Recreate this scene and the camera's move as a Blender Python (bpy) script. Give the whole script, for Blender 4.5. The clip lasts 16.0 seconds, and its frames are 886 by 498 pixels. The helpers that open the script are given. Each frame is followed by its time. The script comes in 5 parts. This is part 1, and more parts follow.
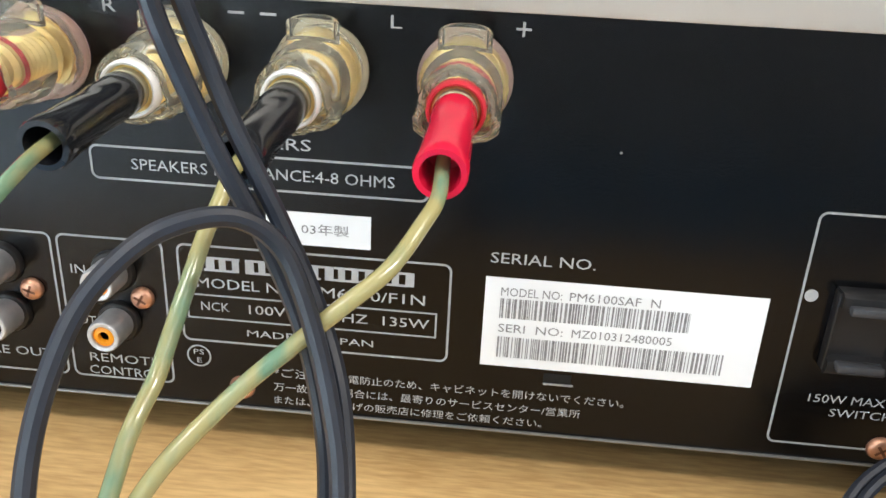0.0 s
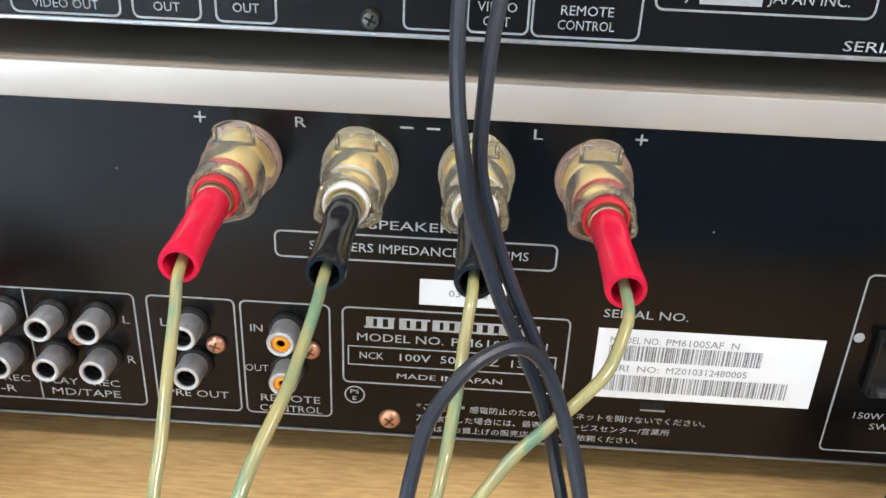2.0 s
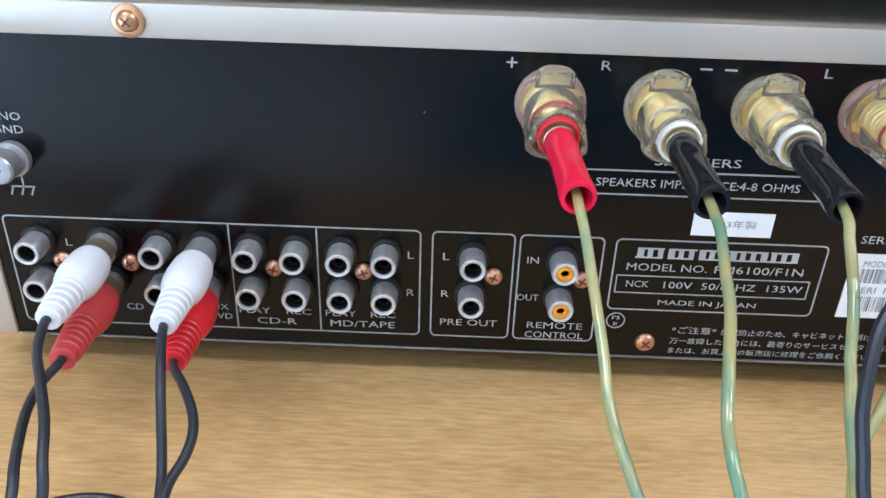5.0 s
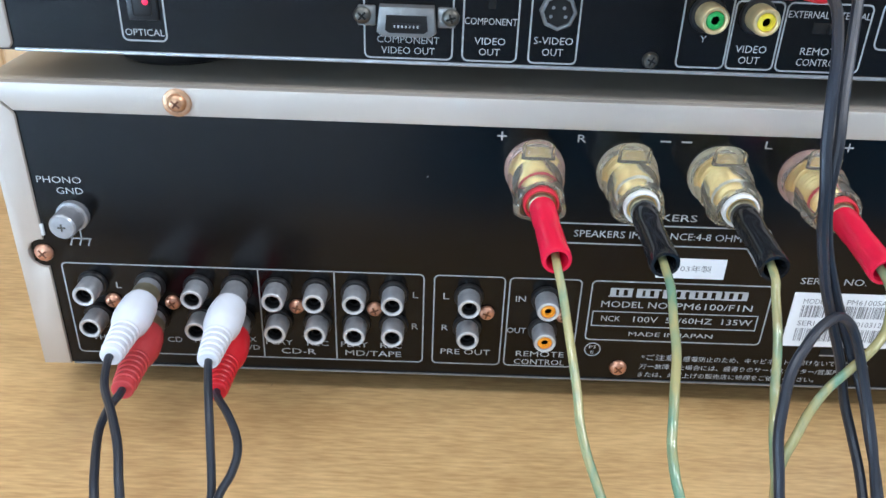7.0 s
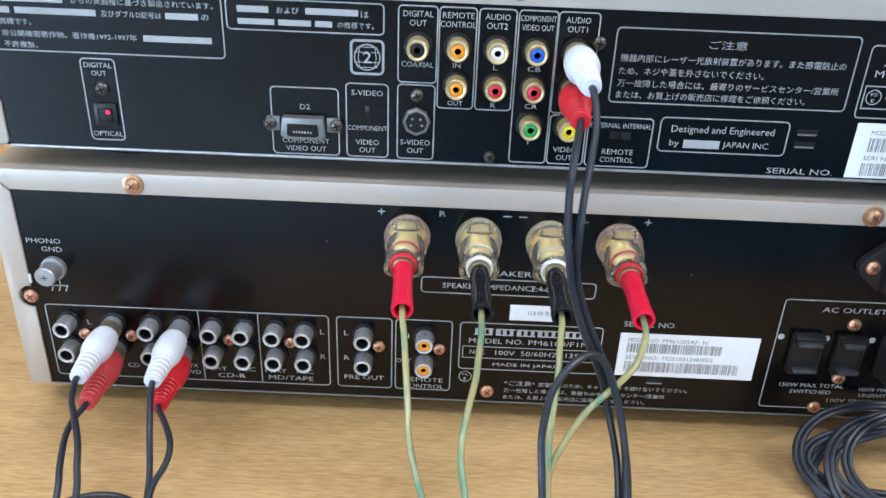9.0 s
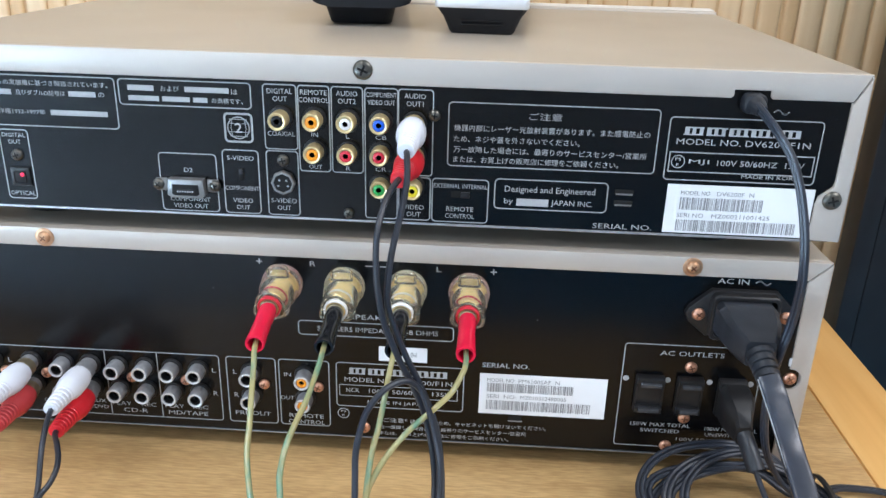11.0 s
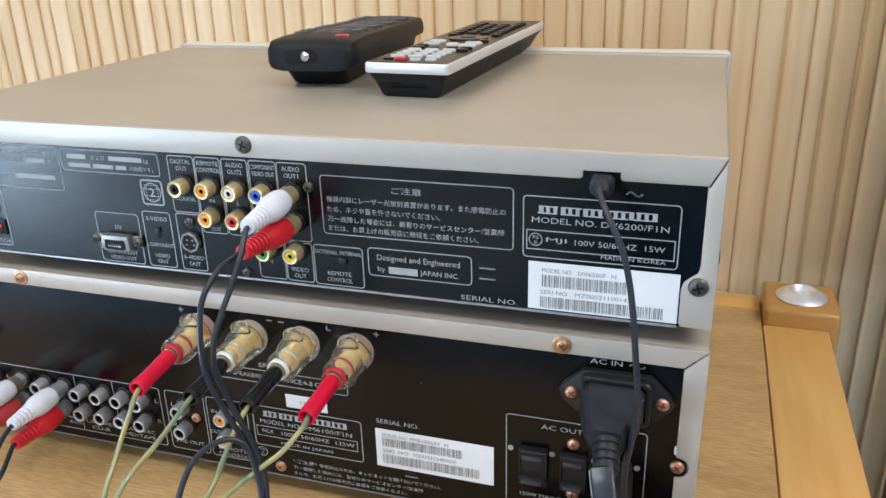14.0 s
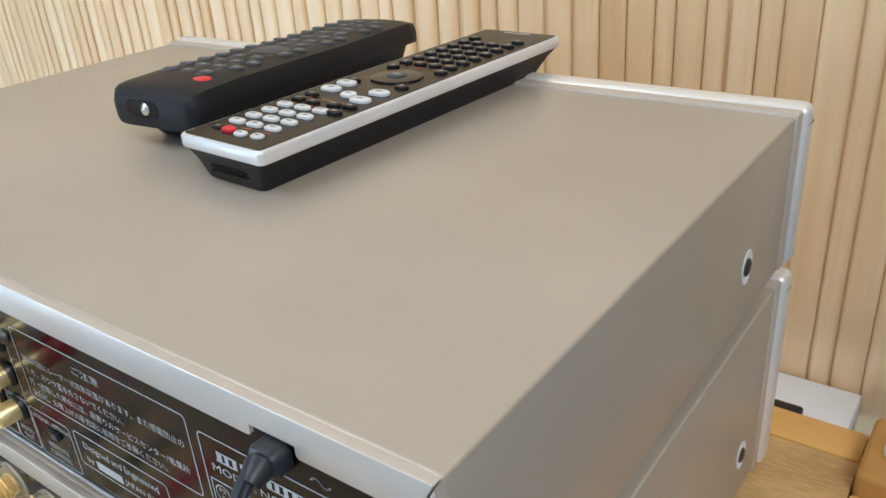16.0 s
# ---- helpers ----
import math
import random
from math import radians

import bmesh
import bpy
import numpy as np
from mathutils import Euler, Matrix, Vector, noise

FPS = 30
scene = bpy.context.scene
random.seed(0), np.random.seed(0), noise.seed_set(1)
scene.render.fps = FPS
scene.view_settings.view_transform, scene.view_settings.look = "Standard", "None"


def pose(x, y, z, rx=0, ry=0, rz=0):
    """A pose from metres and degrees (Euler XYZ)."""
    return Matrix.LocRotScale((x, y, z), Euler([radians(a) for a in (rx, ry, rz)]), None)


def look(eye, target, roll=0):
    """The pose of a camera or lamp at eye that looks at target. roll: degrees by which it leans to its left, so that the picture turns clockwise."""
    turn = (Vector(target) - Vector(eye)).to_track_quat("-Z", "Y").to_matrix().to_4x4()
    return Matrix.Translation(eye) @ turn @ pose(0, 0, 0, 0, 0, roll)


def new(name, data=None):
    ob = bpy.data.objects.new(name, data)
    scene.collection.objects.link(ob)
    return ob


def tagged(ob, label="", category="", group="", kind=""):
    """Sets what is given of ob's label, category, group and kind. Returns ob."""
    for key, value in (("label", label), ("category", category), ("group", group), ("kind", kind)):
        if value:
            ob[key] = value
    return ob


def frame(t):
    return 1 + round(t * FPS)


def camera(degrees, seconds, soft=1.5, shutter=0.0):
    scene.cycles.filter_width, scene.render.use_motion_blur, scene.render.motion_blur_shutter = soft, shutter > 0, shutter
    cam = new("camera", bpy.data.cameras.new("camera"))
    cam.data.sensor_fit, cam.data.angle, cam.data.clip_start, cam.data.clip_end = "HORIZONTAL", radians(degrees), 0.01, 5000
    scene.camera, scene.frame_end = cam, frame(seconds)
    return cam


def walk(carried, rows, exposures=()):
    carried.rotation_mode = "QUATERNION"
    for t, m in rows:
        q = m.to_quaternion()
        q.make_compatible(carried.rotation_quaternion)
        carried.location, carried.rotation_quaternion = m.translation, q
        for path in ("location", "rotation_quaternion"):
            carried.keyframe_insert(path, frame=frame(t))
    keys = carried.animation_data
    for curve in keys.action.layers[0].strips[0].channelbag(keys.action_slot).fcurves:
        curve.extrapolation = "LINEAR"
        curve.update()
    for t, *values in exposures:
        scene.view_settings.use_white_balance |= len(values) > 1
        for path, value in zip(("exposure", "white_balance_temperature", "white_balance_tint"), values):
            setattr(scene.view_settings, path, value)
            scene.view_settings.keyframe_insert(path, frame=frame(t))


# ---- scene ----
cam = camera(57.54, 16.0)
PATH = [
    (0, (0.05995, -0.16843, 0.13058), (-0.0751, 1.6712, -0.6423), 2.86),
    (0.5, (0.05267, -0.18353, 0.14801), (-0.0613, 1.6632, -0.6114), 3.06),
    (1, (0.04573, -0.19034, 0.15965), (-0.0515, 1.6444, -0.6304), 2.90),
    (1.5, (0.03200, -0.19661, 0.16672), (-0.0318, 1.6294, -0.6466), 2.89),
    (2, (0.01821, -0.19895, 0.16848), (-0.0310, 1.6129, -0.6770), 2.57),
    (2.5, (0.00891, -0.20142, 0.16913), (-0.0229, 1.6012, -0.6966), 2.60),
    (3, (-0.01282, -0.21087, 0.17348), (-0.0329, 1.5788, -0.7190), 2.63),
    (3.5, (-0.03540, -0.21801, 0.17147), (-0.0461, 1.5676, -0.7294), 2.71),
    (4, (-0.04946, -0.21925, 0.16975), (-0.0610, 1.5580, -0.7474), 2.69),
    (4.5, (-0.05917, -0.21923, 0.16881), (-0.0741, 1.5473, -0.7688), 2.31),
    (5, (-0.06646, -0.21873, 0.17046), (-0.0797, 1.5331, -0.7945), 1.99),
    (5.2, (-0.07008, -0.21789, 0.17444), (-0.0700, 1.5277, -0.8017), 2.00),
    (7.3, (-0.07045, -0.25430, 0.20674), (-0.0586, 1.5040, -0.7462), 2.14),
    (7.5, (-0.06470, -0.25903, 0.21071), (-0.0602, 1.5022, -0.7370), 2.22),
    (8, (-0.04802, -0.27479, 0.22493), (-0.0468, 1.4932, -0.7100), 2.32),
    (10.3, (0.02021, -0.35744, 0.26354), (-0.0543, 1.4755, -0.5332), 1.86),
    (10.5, (0.02991, -0.36185, 0.25977), (-0.0613, 1.4815, -0.5107), 1.62),
    (11, (0.05391, -0.35346, 0.26015), (-0.0330, 1.5036, -0.4773), 1.65),
    (11.5, (0.06807, -0.35262, 0.25905), (-0.0179, 1.5141, -0.4538), 1.59),
    (12, (0.07057, -0.35666, 0.25780), (-0.0082, 1.5157, -0.4408), 1.62),
    (12.5, (0.07321, -0.35290, 0.25455), (-0.0038, 1.5190, -0.4454), 1.48),
    (13, (0.09395, -0.36090, 0.26210), (-0.0820, 1.5022, -0.4436), 0.95),
    (13.5, (0.14425, -0.35681, 0.27320), (-0.2482, 1.4678, -0.4457), -0.25),
    (14, (0.20641, -0.32626, 0.29484), (-0.3804, 1.4370, -0.4444), -1.67),
    (14.5, (0.26656, -0.25554, 0.31865), (-0.5367, 1.4070, -0.4501), -3.24),
    (15, (0.29927, -0.19016, 0.32467), (-0.6887, 1.3528, -0.4773), -4.22),
    (15.5, (0.31323, -0.13881, 0.33279), (-0.7875, 1.3025, -0.5104), -4.28),
    (16, (0.29732, -0.09580, 0.32175), (-0.7993, 1.3225, -0.5647), -4.21),
]
walk(cam, [(t, look(eye, target, roll)) for t, eye, target, roll in PATH],
     [(0, 0.08, 7200, 12), (1, 0.10, 7150, 12), (2, 0.0, 7050, 13), (3, -0.04, 6950, 14), (4, -0.14, 6550, 15), (5, -0.17, 6150, 12), (8, -0.18, 6050, 11), (10.5, -0.20, 6250, 12),
      (12, -0.26, 6350, 13), (13.5, -0.40, 6600, 13), (14.5, -0.48, 6600, 12), (15, -0.52, 6500, 12), (16, -0.47, 6400, 10)])

# ---- world and light ----
world = bpy.data.worlds.new("room_air")
scene.world = world
world.use_nodes = True
world.node_tree.nodes["Background"].inputs[0].default_value = (0.85, 0.93, 1.0, 1)
world.node_tree.nodes["Background"].inputs[1].default_value = 0.3


def ceiling_lamp(x, y, z, sx, sy, power, colour):
    data = bpy.data.lights.new("ceiling_panel_light", "AREA")
    data.shape, data.size, data.size_y, data.energy, data.color = "RECTANGLE", sx, sy, power, colour
    ob = new("ceiling_panel_light", data)
    ob.matrix_world = pose(x, y, z)
    return ob


LAMP = (0.98, 0.985, 1.0)
for x, y, p in ((-0.8, -0.1, 5), (1.5, -0.1, 11), (-0.8, -0.9, 18), (1.5, -0.9, 32), (-0.8, -2.0, 7), (1.5, -2.0, 11)):
    ceiling_lamp(x, y, 1.70, 1.2, 0.3, p, LAMP)
# bluish fill lamp at an unseen added window behind, brightening the rear faces
rear_fill = bpy.data.lights.new("rear_window_fill", "AREA")
rear_fill.shape, rear_fill.size, rear_fill.size_y, rear_fill.energy, rear_fill.color = "RECTANGLE", 1.25, 1.25, 22, (0.66, 0.85, 1.0)
new("rear_window_fill", rear_fill).matrix_world = pose(-1.35, -2.83, 0.53, 90, 0, 0)

# added blue lamp that brightens the pale floor strip mirrored by the panels
low_fill = bpy.data.lights.new("low_window_fill", "AREA")
low_fill.shape, low_fill.size, low_fill.size_y, low_fill.energy, low_fill.color = "RECTANGLE", 1.10, 0.60, 42, (0.55, 0.78, 1.0)
new("low_window_fill", low_fill).matrix_world = pose(-2.44, -2.00, -0.35, 90, 0, -90)

# ---- materials ----
def material(name, colour, rough=0.5, metal=0.0, spec=0.5, vary=0.0, scale=60.0, stretch=(1, 1, 1), colour2=None,
             bump=0.0, bump_scale=400.0, trans=0.0, ior=1.45, coat=0.0, detail=4.0, rough_vary=0.0, emit=0.0, spread=(0.32, 0.68)):
    m = bpy.data.materials.new(name)
    m.use_nodes = True
    nt = m.node_tree
    b = nt.nodes["Principled BSDF"]
    b.inputs["Base Color"].default_value = (*colour, 1)
    b.inputs["Roughness"].default_value = rough
    b.inputs["Metallic"].default_value = metal
    b.inputs["Specular IOR Level"].default_value = spec
    b.inputs["Transmission Weight"].default_value = trans
    b.inputs["IOR"].default_value = ior
    b.inputs["Coat Weight"].default_value = coat
    if emit:
        b.inputs["Emission Color"].default_value = (*colour, 1)
        b.inputs["Emission Strength"].default_value = emit
    tc = nt.nodes.new("ShaderNodeTexCoord")
    mp = nt.nodes.new("ShaderNodeMapping")
    mp.inputs["Scale"].default_value = stretch
    nt.links.new(tc.outputs["Object"], mp.inputs["Vector"])
    if vary or colour2:
        n = nt.nodes.new("ShaderNodeTexNoise")
        n.inputs["Scale"].default_value = scale
        n.inputs["Detail"].default_value = detail
        nt.links.new(mp.outputs[0], n.inputs["Vector"])
        r = nt.nodes.new("ShaderNodeValToRGB")
        r.color_ramp.elements[0].position, r.color_ramp.elements[1].position = spread
        c2 = colour2 or [c * (1 - vary) for c in colour]
        c1 = colour if colour2 else [min(1, c * (1 + vary)) for c in colour]
        r.color_ramp.elements[0].color, r.color_ramp.elements[1].color = (*c2, 1), (*c1, 1)
        nt.links.new(n.outputs[0], r.inputs[0])
        nt.links.new(r.outputs[0], b.inputs["Base Color"])
    if rough_vary:
        n = nt.nodes.new("ShaderNodeTexNoise")
        n.inputs["Scale"].default_value = 25
        n.inputs["Detail"].default_value = 6
        nt.links.new(tc.outputs["Object"], n.inputs["Vector"])
        mr = nt.nodes.new("ShaderNodeMapRange")
        mr.inputs["To Min"].default_value, mr.inputs["To Max"].default_value = rough - rough_vary, rough + rough_vary
        nt.links.new(n.outputs[0], mr.inputs["Value"])
        nt.links.new(mr.outputs[0], b.inputs["Roughness"])
    if bump:
        n = nt.nodes.new("ShaderNodeTexNoise")
        n.inputs["Scale"].default_value = bump_scale
        n.inputs["Detail"].default_value = 3
        nt.links.new(mp.outputs[0], n.inputs["Vector"])
        bp = nt.nodes.new("ShaderNodeBump")
        bp.inputs["Strength"].default_value = bump
        bp.inputs["Distance"].default_value = 0.0004
        nt.links.new(n.outputs[0], bp.inputs["Height"])
        nt.links.new(bp.outputs[0], b.inputs["Normal"])
    return m


def wood(name, light, dark, along, fine=1.0, rough=0.4, per_object=False, contrast=1.0, coat=0.0, rings=1.0, pores=0.45, tone=0.0, dash=0.05, flow=0.10):
    """Grain that runs along one axis: broad figure, fine pores and a slow change of tone."""
    m = bpy.data.materials.new(name)
    m.use_nodes = True
    nt = m.node_tree
    b = nt.nodes["Principled BSDF"]
    tc = nt.nodes.new("ShaderNodeTexCoord")
    src = tc.outputs["Object"]
    if per_object:
        info = nt.nodes.new("ShaderNodeObjectInfo")
        sh = nt.nodes.new("ShaderNodeVectorMath")
        sh.operation = "SCALE"
        sh.inputs[0].default_value = (7.3, 3.1, 11.7)
        nt.links.new(info.outputs["Random"], sh.inputs["Scale"])
        ad = nt.nodes.new("ShaderNodeVectorMath")
        nt.links.new(src, ad.inputs[0])
        nt.links.new(sh.outputs[0], ad.inputs[1])
        src = ad.outputs[0]

    def noise_at(sc, across, length, detail, distort=0.0):
        mp = nt.nodes.new("ShaderNodeMapping")
        s = [across] * 3
        s[along] = length
        mp.inputs["Scale"].default_value = s
        nt.links.new(src, mp.inputs["Vector"])
        n = nt.nodes.new("ShaderNodeTexNoise")
        n.inputs["Scale"].default_value, n.inputs["Detail"].default_value = sc, detail
        n.inputs["Distortion"].default_value = distort
        nt.links.new(mp.outputs[0], n.inputs["Vector"])
        return n.outputs[0]

    broad = noise_at(14 * rings, 1.0, flow, 5, 0.8)
    finer = noise_at(150 * fine, 1.0, dash, 3)
    slow = noise_at(4, 1.0, 0.5, 2)
    mix = nt.nodes.new("ShaderNodeMath")
    mix.operation = "MULTIPLY_ADD"
    nt.links.new(finer, mix.inputs[0])
    mix.inputs[1].default_value = pores
    nt.links.new(broad, mix.inputs[2])
    mix2 = nt.nodes.new("ShaderNodeMath")
    mix2.operation = "MULTIPLY_ADD"
    nt.links.new(slow, mix2.inputs[0])
    mix2.inputs[1].default_value = 0.5
    nt.links.new(mix.outputs[0], mix2.inputs[2])
    r = nt.nodes.new("ShaderNodeValToRGB")
    w = 0.32 / contrast
    mid = 0.75 + pores / 2
    rng = nt.nodes.new("ShaderNodeMapRange")
    rng.inputs["From Min"].default_value, rng.inputs["From Max"].default_value = mid - w, mid + w
    rng.clamp = True
    r.color_ramp.elements[0].color, r.color_ramp.elements[1].color = (*dark, 1), (*light, 1)
    drive = mix2.outputs[0]
    if tone:
        ti = nt.nodes.new("ShaderNodeObjectInfo")
        tm = nt.nodes.new("ShaderNodeMath")
        tm.operation = "MULTIPLY_ADD"
        nt.links.new(ti.outputs["Random"], tm.inputs[0])
        tm.inputs[1].default_value = tone
        nt.links.new(drive, tm.inputs[2])
        ts = nt.nodes.new("ShaderNodeMath")
        ts.operation = "SUBTRACT"
        nt.links.new(tm.outputs[0], ts.inputs[0])
        ts.inputs[1].default_value = tone / 2
        drive = ts.outputs[0]
    nt.links.new(drive, rng.inputs["Value"])
    nt.links.new(rng.outputs[0], r.inputs[0])
    nt.links.new(r.outputs[0], b.inputs["Base Color"])
    b.inputs["Roughness"].default_value = rough
    b.inputs["Coat Weight"].default_value = coat
    b.inputs["Coat Roughness"].default_value = 0.25
    bp = nt.nodes.new("ShaderNodeBump")
    bp.inputs["Strength"].default_value, bp.inputs["Distance"].default_value = 0.25, 0.0004
    nt.links.new(finer, bp.inputs["Height"])
    nt.links.new(bp.outputs[0], b.inputs["Normal"])
    return m


CHAMPAGNE = material("champagne_painted_steel", (0.455, 0.405, 0.335), 0.35, 0.25, vary=0.05, scale=9, bump=0.10, bump_scale=1800, rough_vary=0.05)
# lighter copy of the cover paint; frontal light on the lips is in the colour
CHAMPAGNE_LIT = material("champagne_lit", (0.54, 0.485, 0.425), 0.40, 0.25, vary=0.04, scale=12, bump=0.08, bump_scale=1800, rough_vary=0.05)
FASCIA = material("champagne_aluminium", (0.76, 0.73, 0.69), 0.36, 0.35, vary=0.04, scale=40, stretch=(0.05, 1, 1))
PANEL = material("black_painted_panel", (0.0016, 0.0018, 0.0024), 0.20, 0.0, 0.40, vary=0.25, scale=7, bump=0.05, bump_scale=1500, rough_vary=0.06)


def specks(m, scale, size, colour, keep=0.6):
    """Sparse dust grains and nicks, some cells of a Voronoi pattern."""
    nt = m.node_tree
    b = nt.nodes["Principled BSDF"]
    tc = nt.nodes.new("ShaderNodeTexCoord")
    vo = nt.nodes.new("ShaderNodeTexVoronoi")
    vo.inputs["Scale"].default_value = scale
    nt.links.new(tc.outputs["Object"], vo.inputs["Vector"])
    near = nt.nodes.new("ShaderNodeMath")
    near.operation = "LESS_THAN"
    nt.links.new(vo.outputs["Distance"], near.inputs[0])
    sep = nt.nodes.new("ShaderNodeSeparateColor")
    nt.links.new(vo.outputs["Color"], sep.inputs[0])
    grow = nt.nodes.new("ShaderNodeMath")
    grow.operation = "MULTIPLY"
    nt.links.new(sep.outputs[1], grow.inputs[0])
    grow.inputs[1].default_value = size
    nt.links.new(grow.outputs[0], near.inputs[1])
    some = nt.nodes.new("ShaderNodeMath")
    some.operation = "GREATER_THAN"
    nt.links.new(sep.outputs[0], some.inputs[0])
    some.inputs[1].default_value = keep
    both = nt.nodes.new("ShaderNodeMath")
    both.operation = "MULTIPLY"
    nt.links.new(near.outputs[0], both.inputs[0])
    nt.links.new(some.outputs[0], both.inputs[1])
    mix = nt.nodes.new("ShaderNodeMix")
    mix.data_type = "RGBA"
    link = b.inputs["Base Color"].links[0]
    nt.links.new(both.outputs[0], mix.inputs["Factor"])
    nt.links.new(link.from_socket, mix.inputs[6])
    mix.inputs[7].default_value = (*colour, 1)
    nt.links.new(mix.outputs[2], b.inputs["Base Color"])


specks(PANEL, 55, 0.028, (0.20, 0.20, 0.20), 0.55)
PRINT = material("light_grey_ink", (0.37, 0.375, 0.38), 0.55, vary=0.06, scale=900)
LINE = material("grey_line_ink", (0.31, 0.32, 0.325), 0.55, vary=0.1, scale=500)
PAPER = material("white_label_paper", (0.80, 0.81, 0.82), 0.45, vary=0.03, scale=40)
INK = material("grey_thermal_ink", (0.22, 0.22, 0.225), 0.6, vary=0.3, scale=900)
BLACK = material("black_plastic", (0.013, 0.013, 0.014), 0.33, 0, 0.5, vary=0.2, scale=80, bump=0.12, bump_scale=900, rough_vary=0.08)
BLACK_SOFT = material("black_rubber", (0.020, 0.023, 0.029), 0.38, 0, 0.5, vary=0.2, scale=60, bump=0.1, bump_scale=1200, rough_vary=0.1)
CABLE = material("slate_black_cable", (0.020, 0.024, 0.034), 0.36, 0, 0.55, vary=0.25, scale=45, rough_vary=0.1)
# lightened black: the outlet sills' highlights are put into the colour; also one slider
BLACK_GLOSS = material("lightened_black_plastic", (0.05, 0.052, 0.058), 0.24, 0, 0.6, vary=0.2, scale=120, rough_vary=0.06)
CORD = material("glossy_black_cord", (0.026, 0.030, 0.042), 0.24, 0, 0.6, vary=0.2, scale=60, rough_vary=0.07)
# near-black paints the shade inside bores and slots; also seams and the svideo face
HOLE = material("hollow_shade", (0.004, 0.004, 0.004), 0.8)
GREY_SHELL = material("grey_plated_shell", (0.40, 0.41, 0.43), 0.34, 0.6, vary=0.12, scale=300, rough_vary=0.1)
NICKEL = material("dull_nickel", (0.27, 0.27, 0.265), 0.38, 0.7, vary=0.12, scale=300, rough_vary=0.08)
SILVER = material("bright_nickel", (0.72, 0.72, 0.71), 0.22, 1.0, vary=0.08, scale=300)
GOLD = material("gold_plate", (0.86, 0.68, 0.36), 0.30, 0.75, vary=0.1, scale=300, rough_vary=0.08)
GOLD_POST = material("pale_gold_thread", (1.0, 0.76, 0.36), 0.30, 0.60, vary=0.06, scale=300, rough_vary=0.08)
SOCKET_RIM = material("pale_plated_rim", (0.58, 0.59, 0.60), 0.42, 0.35, vary=0.06, scale=300)
BRASS = material("dull_brass", (0.42, 0.37, 0.25), 0.36, 0.8, vary=0.12, scale=300, rough_vary=0.08)
COPPER = material("copper_plated_screw", (0.68, 0.36, 0.24), 0.40, 0.85, vary=0.15, scale=500, rough_vary=0.1)
# darkened copper brown for the shade inside a screw's cross recess
SLOT = material("screw_slot_shade", (0.20, 0.085, 0.05), 0.5, 0.5, vary=0.2, scale=500)
BRONZE = material("bronze_screw", (0.58, 0.34, 0.20), 0.33, 0.85, vary=0.15, scale=500)
DARK_SCREW = material("black_oxide_screw", (0.13, 0.125, 0.11), 0.32, 0.85, vary=0.2, scale=500)
WHITE_PLUG = material("white_pvc", (0.74, 0.77, 0.84), 0.38, 0, 0.5, vary=0.04, scale=80, rough_vary=0.08)
RED_PLUG = material("red_pvc", (0.62, 0.018, 0.028), 0.35, 0, 0.5, vary=0.1, scale=90, rough_vary=0.08)
FADED_RED = material("faded_red_pvc", (0.52, 0.055, 0.06), 0.45, 0, 0.5, vary=0.1, scale=90)
SLEEVE_RED = material("red_sleeve_plastic", (0.74, 0.012, 0.05), 0.20, 0, 0.5, vary=0.06, scale=70, rough_vary=0.08)
SLEEVE_BLACK = material("black_sleeve_plastic", (0.012, 0.013, 0.016), 0.13, 0, 0.6, vary=0.2, scale=70, rough_vary=0.08)
CLEAR = material("clear_yellowed_plastic", (1.0, 0.975, 0.89), 0.025, 0, 1.0, trans=0.95, ior=1.17, vary=0.02, scale=60, rough_vary=0.015)
WIRE = material("speaker_wire", (0.43, 0.385, 0.17), 0.18, 0, 0.5, colour2=(0.17, 0.31, 0.195), scale=190, stretch=(1, 0.35, 0.35), coat=0.5, trans=0.16, detail=4, spread=(0.36, 0.56))
ORANGE = material("orange_insulator", (0.88, 0.33, 0.02), 0.4, vary=0.05, scale=200)
WHITE_IN = material("white_insulator", (0.8, 0.8, 0.78), 0.4, vary=0.03, scale=200)
PINK_IN = material("pale_pink_plastic", (0.62, 0.40, 0.42), 0.3, vary=0.05, scale=200)
IVORY_IN = material("ivory_plastic", (0.62, 0.58, 0.50), 0.3, vary=0.05, scale=200)
RED_IN = material("red_insulator", (0.62, 0.03, 0.05), 0.4, vary=0.05, scale=200)
BLUE_IN = material("blue_insulator", (0.02, 0.12, 0.65), 0.4, vary=0.05, scale=200)
GREEN_IN = material("green_insulator", (0.03, 0.36, 0.08), 0.4, vary=0.05, scale=200)
YELLOW_IN = material("yellow_insulator", (0.75, 0.60, 0.03), 0.4, vary=0.05, scale=200)
BLACK_IN = material("black_insulator", (0.006, 0.006, 0.007), 0.6, vary=0.1, scale=200)
LED = material("red_optical_glow", (1.0, 0.02, 0.08), 0.4, emit=0.55)
OAK_TOP = wood("oak_table_top", (0.66, 0.435, 0.195), (0.44, 0.265, 0.105), 0, 5.0, 0.36, coat=0.2, contrast=1.15, rings=3.2, pores=1.2, dash=0.14, flow=0.22)
specks(OAK_TOP, 45, 0.05, (0.14, 0.09, 0.05), 0.75)
OAK_EDGE = wood("golden_table_edge", (0.88, 0.54, 0.20), (0.66, 0.33, 0.085), 1, 1.0, 0.33, contrast=1.0, coat=0.3, rings=1.6, flow=0.16)
POST = wood("brown_table_post", (0.56, 0.30, 0.085), (0.44, 0.22, 0.055), 2, 1.0, 0.38, contrast=0.8, coat=0.15)
CUP = material("turned_aluminium", (0.80, 0.82, 0.86), 0.34, 0.65, vary=0.05, scale=200, rough_vary=0.06)
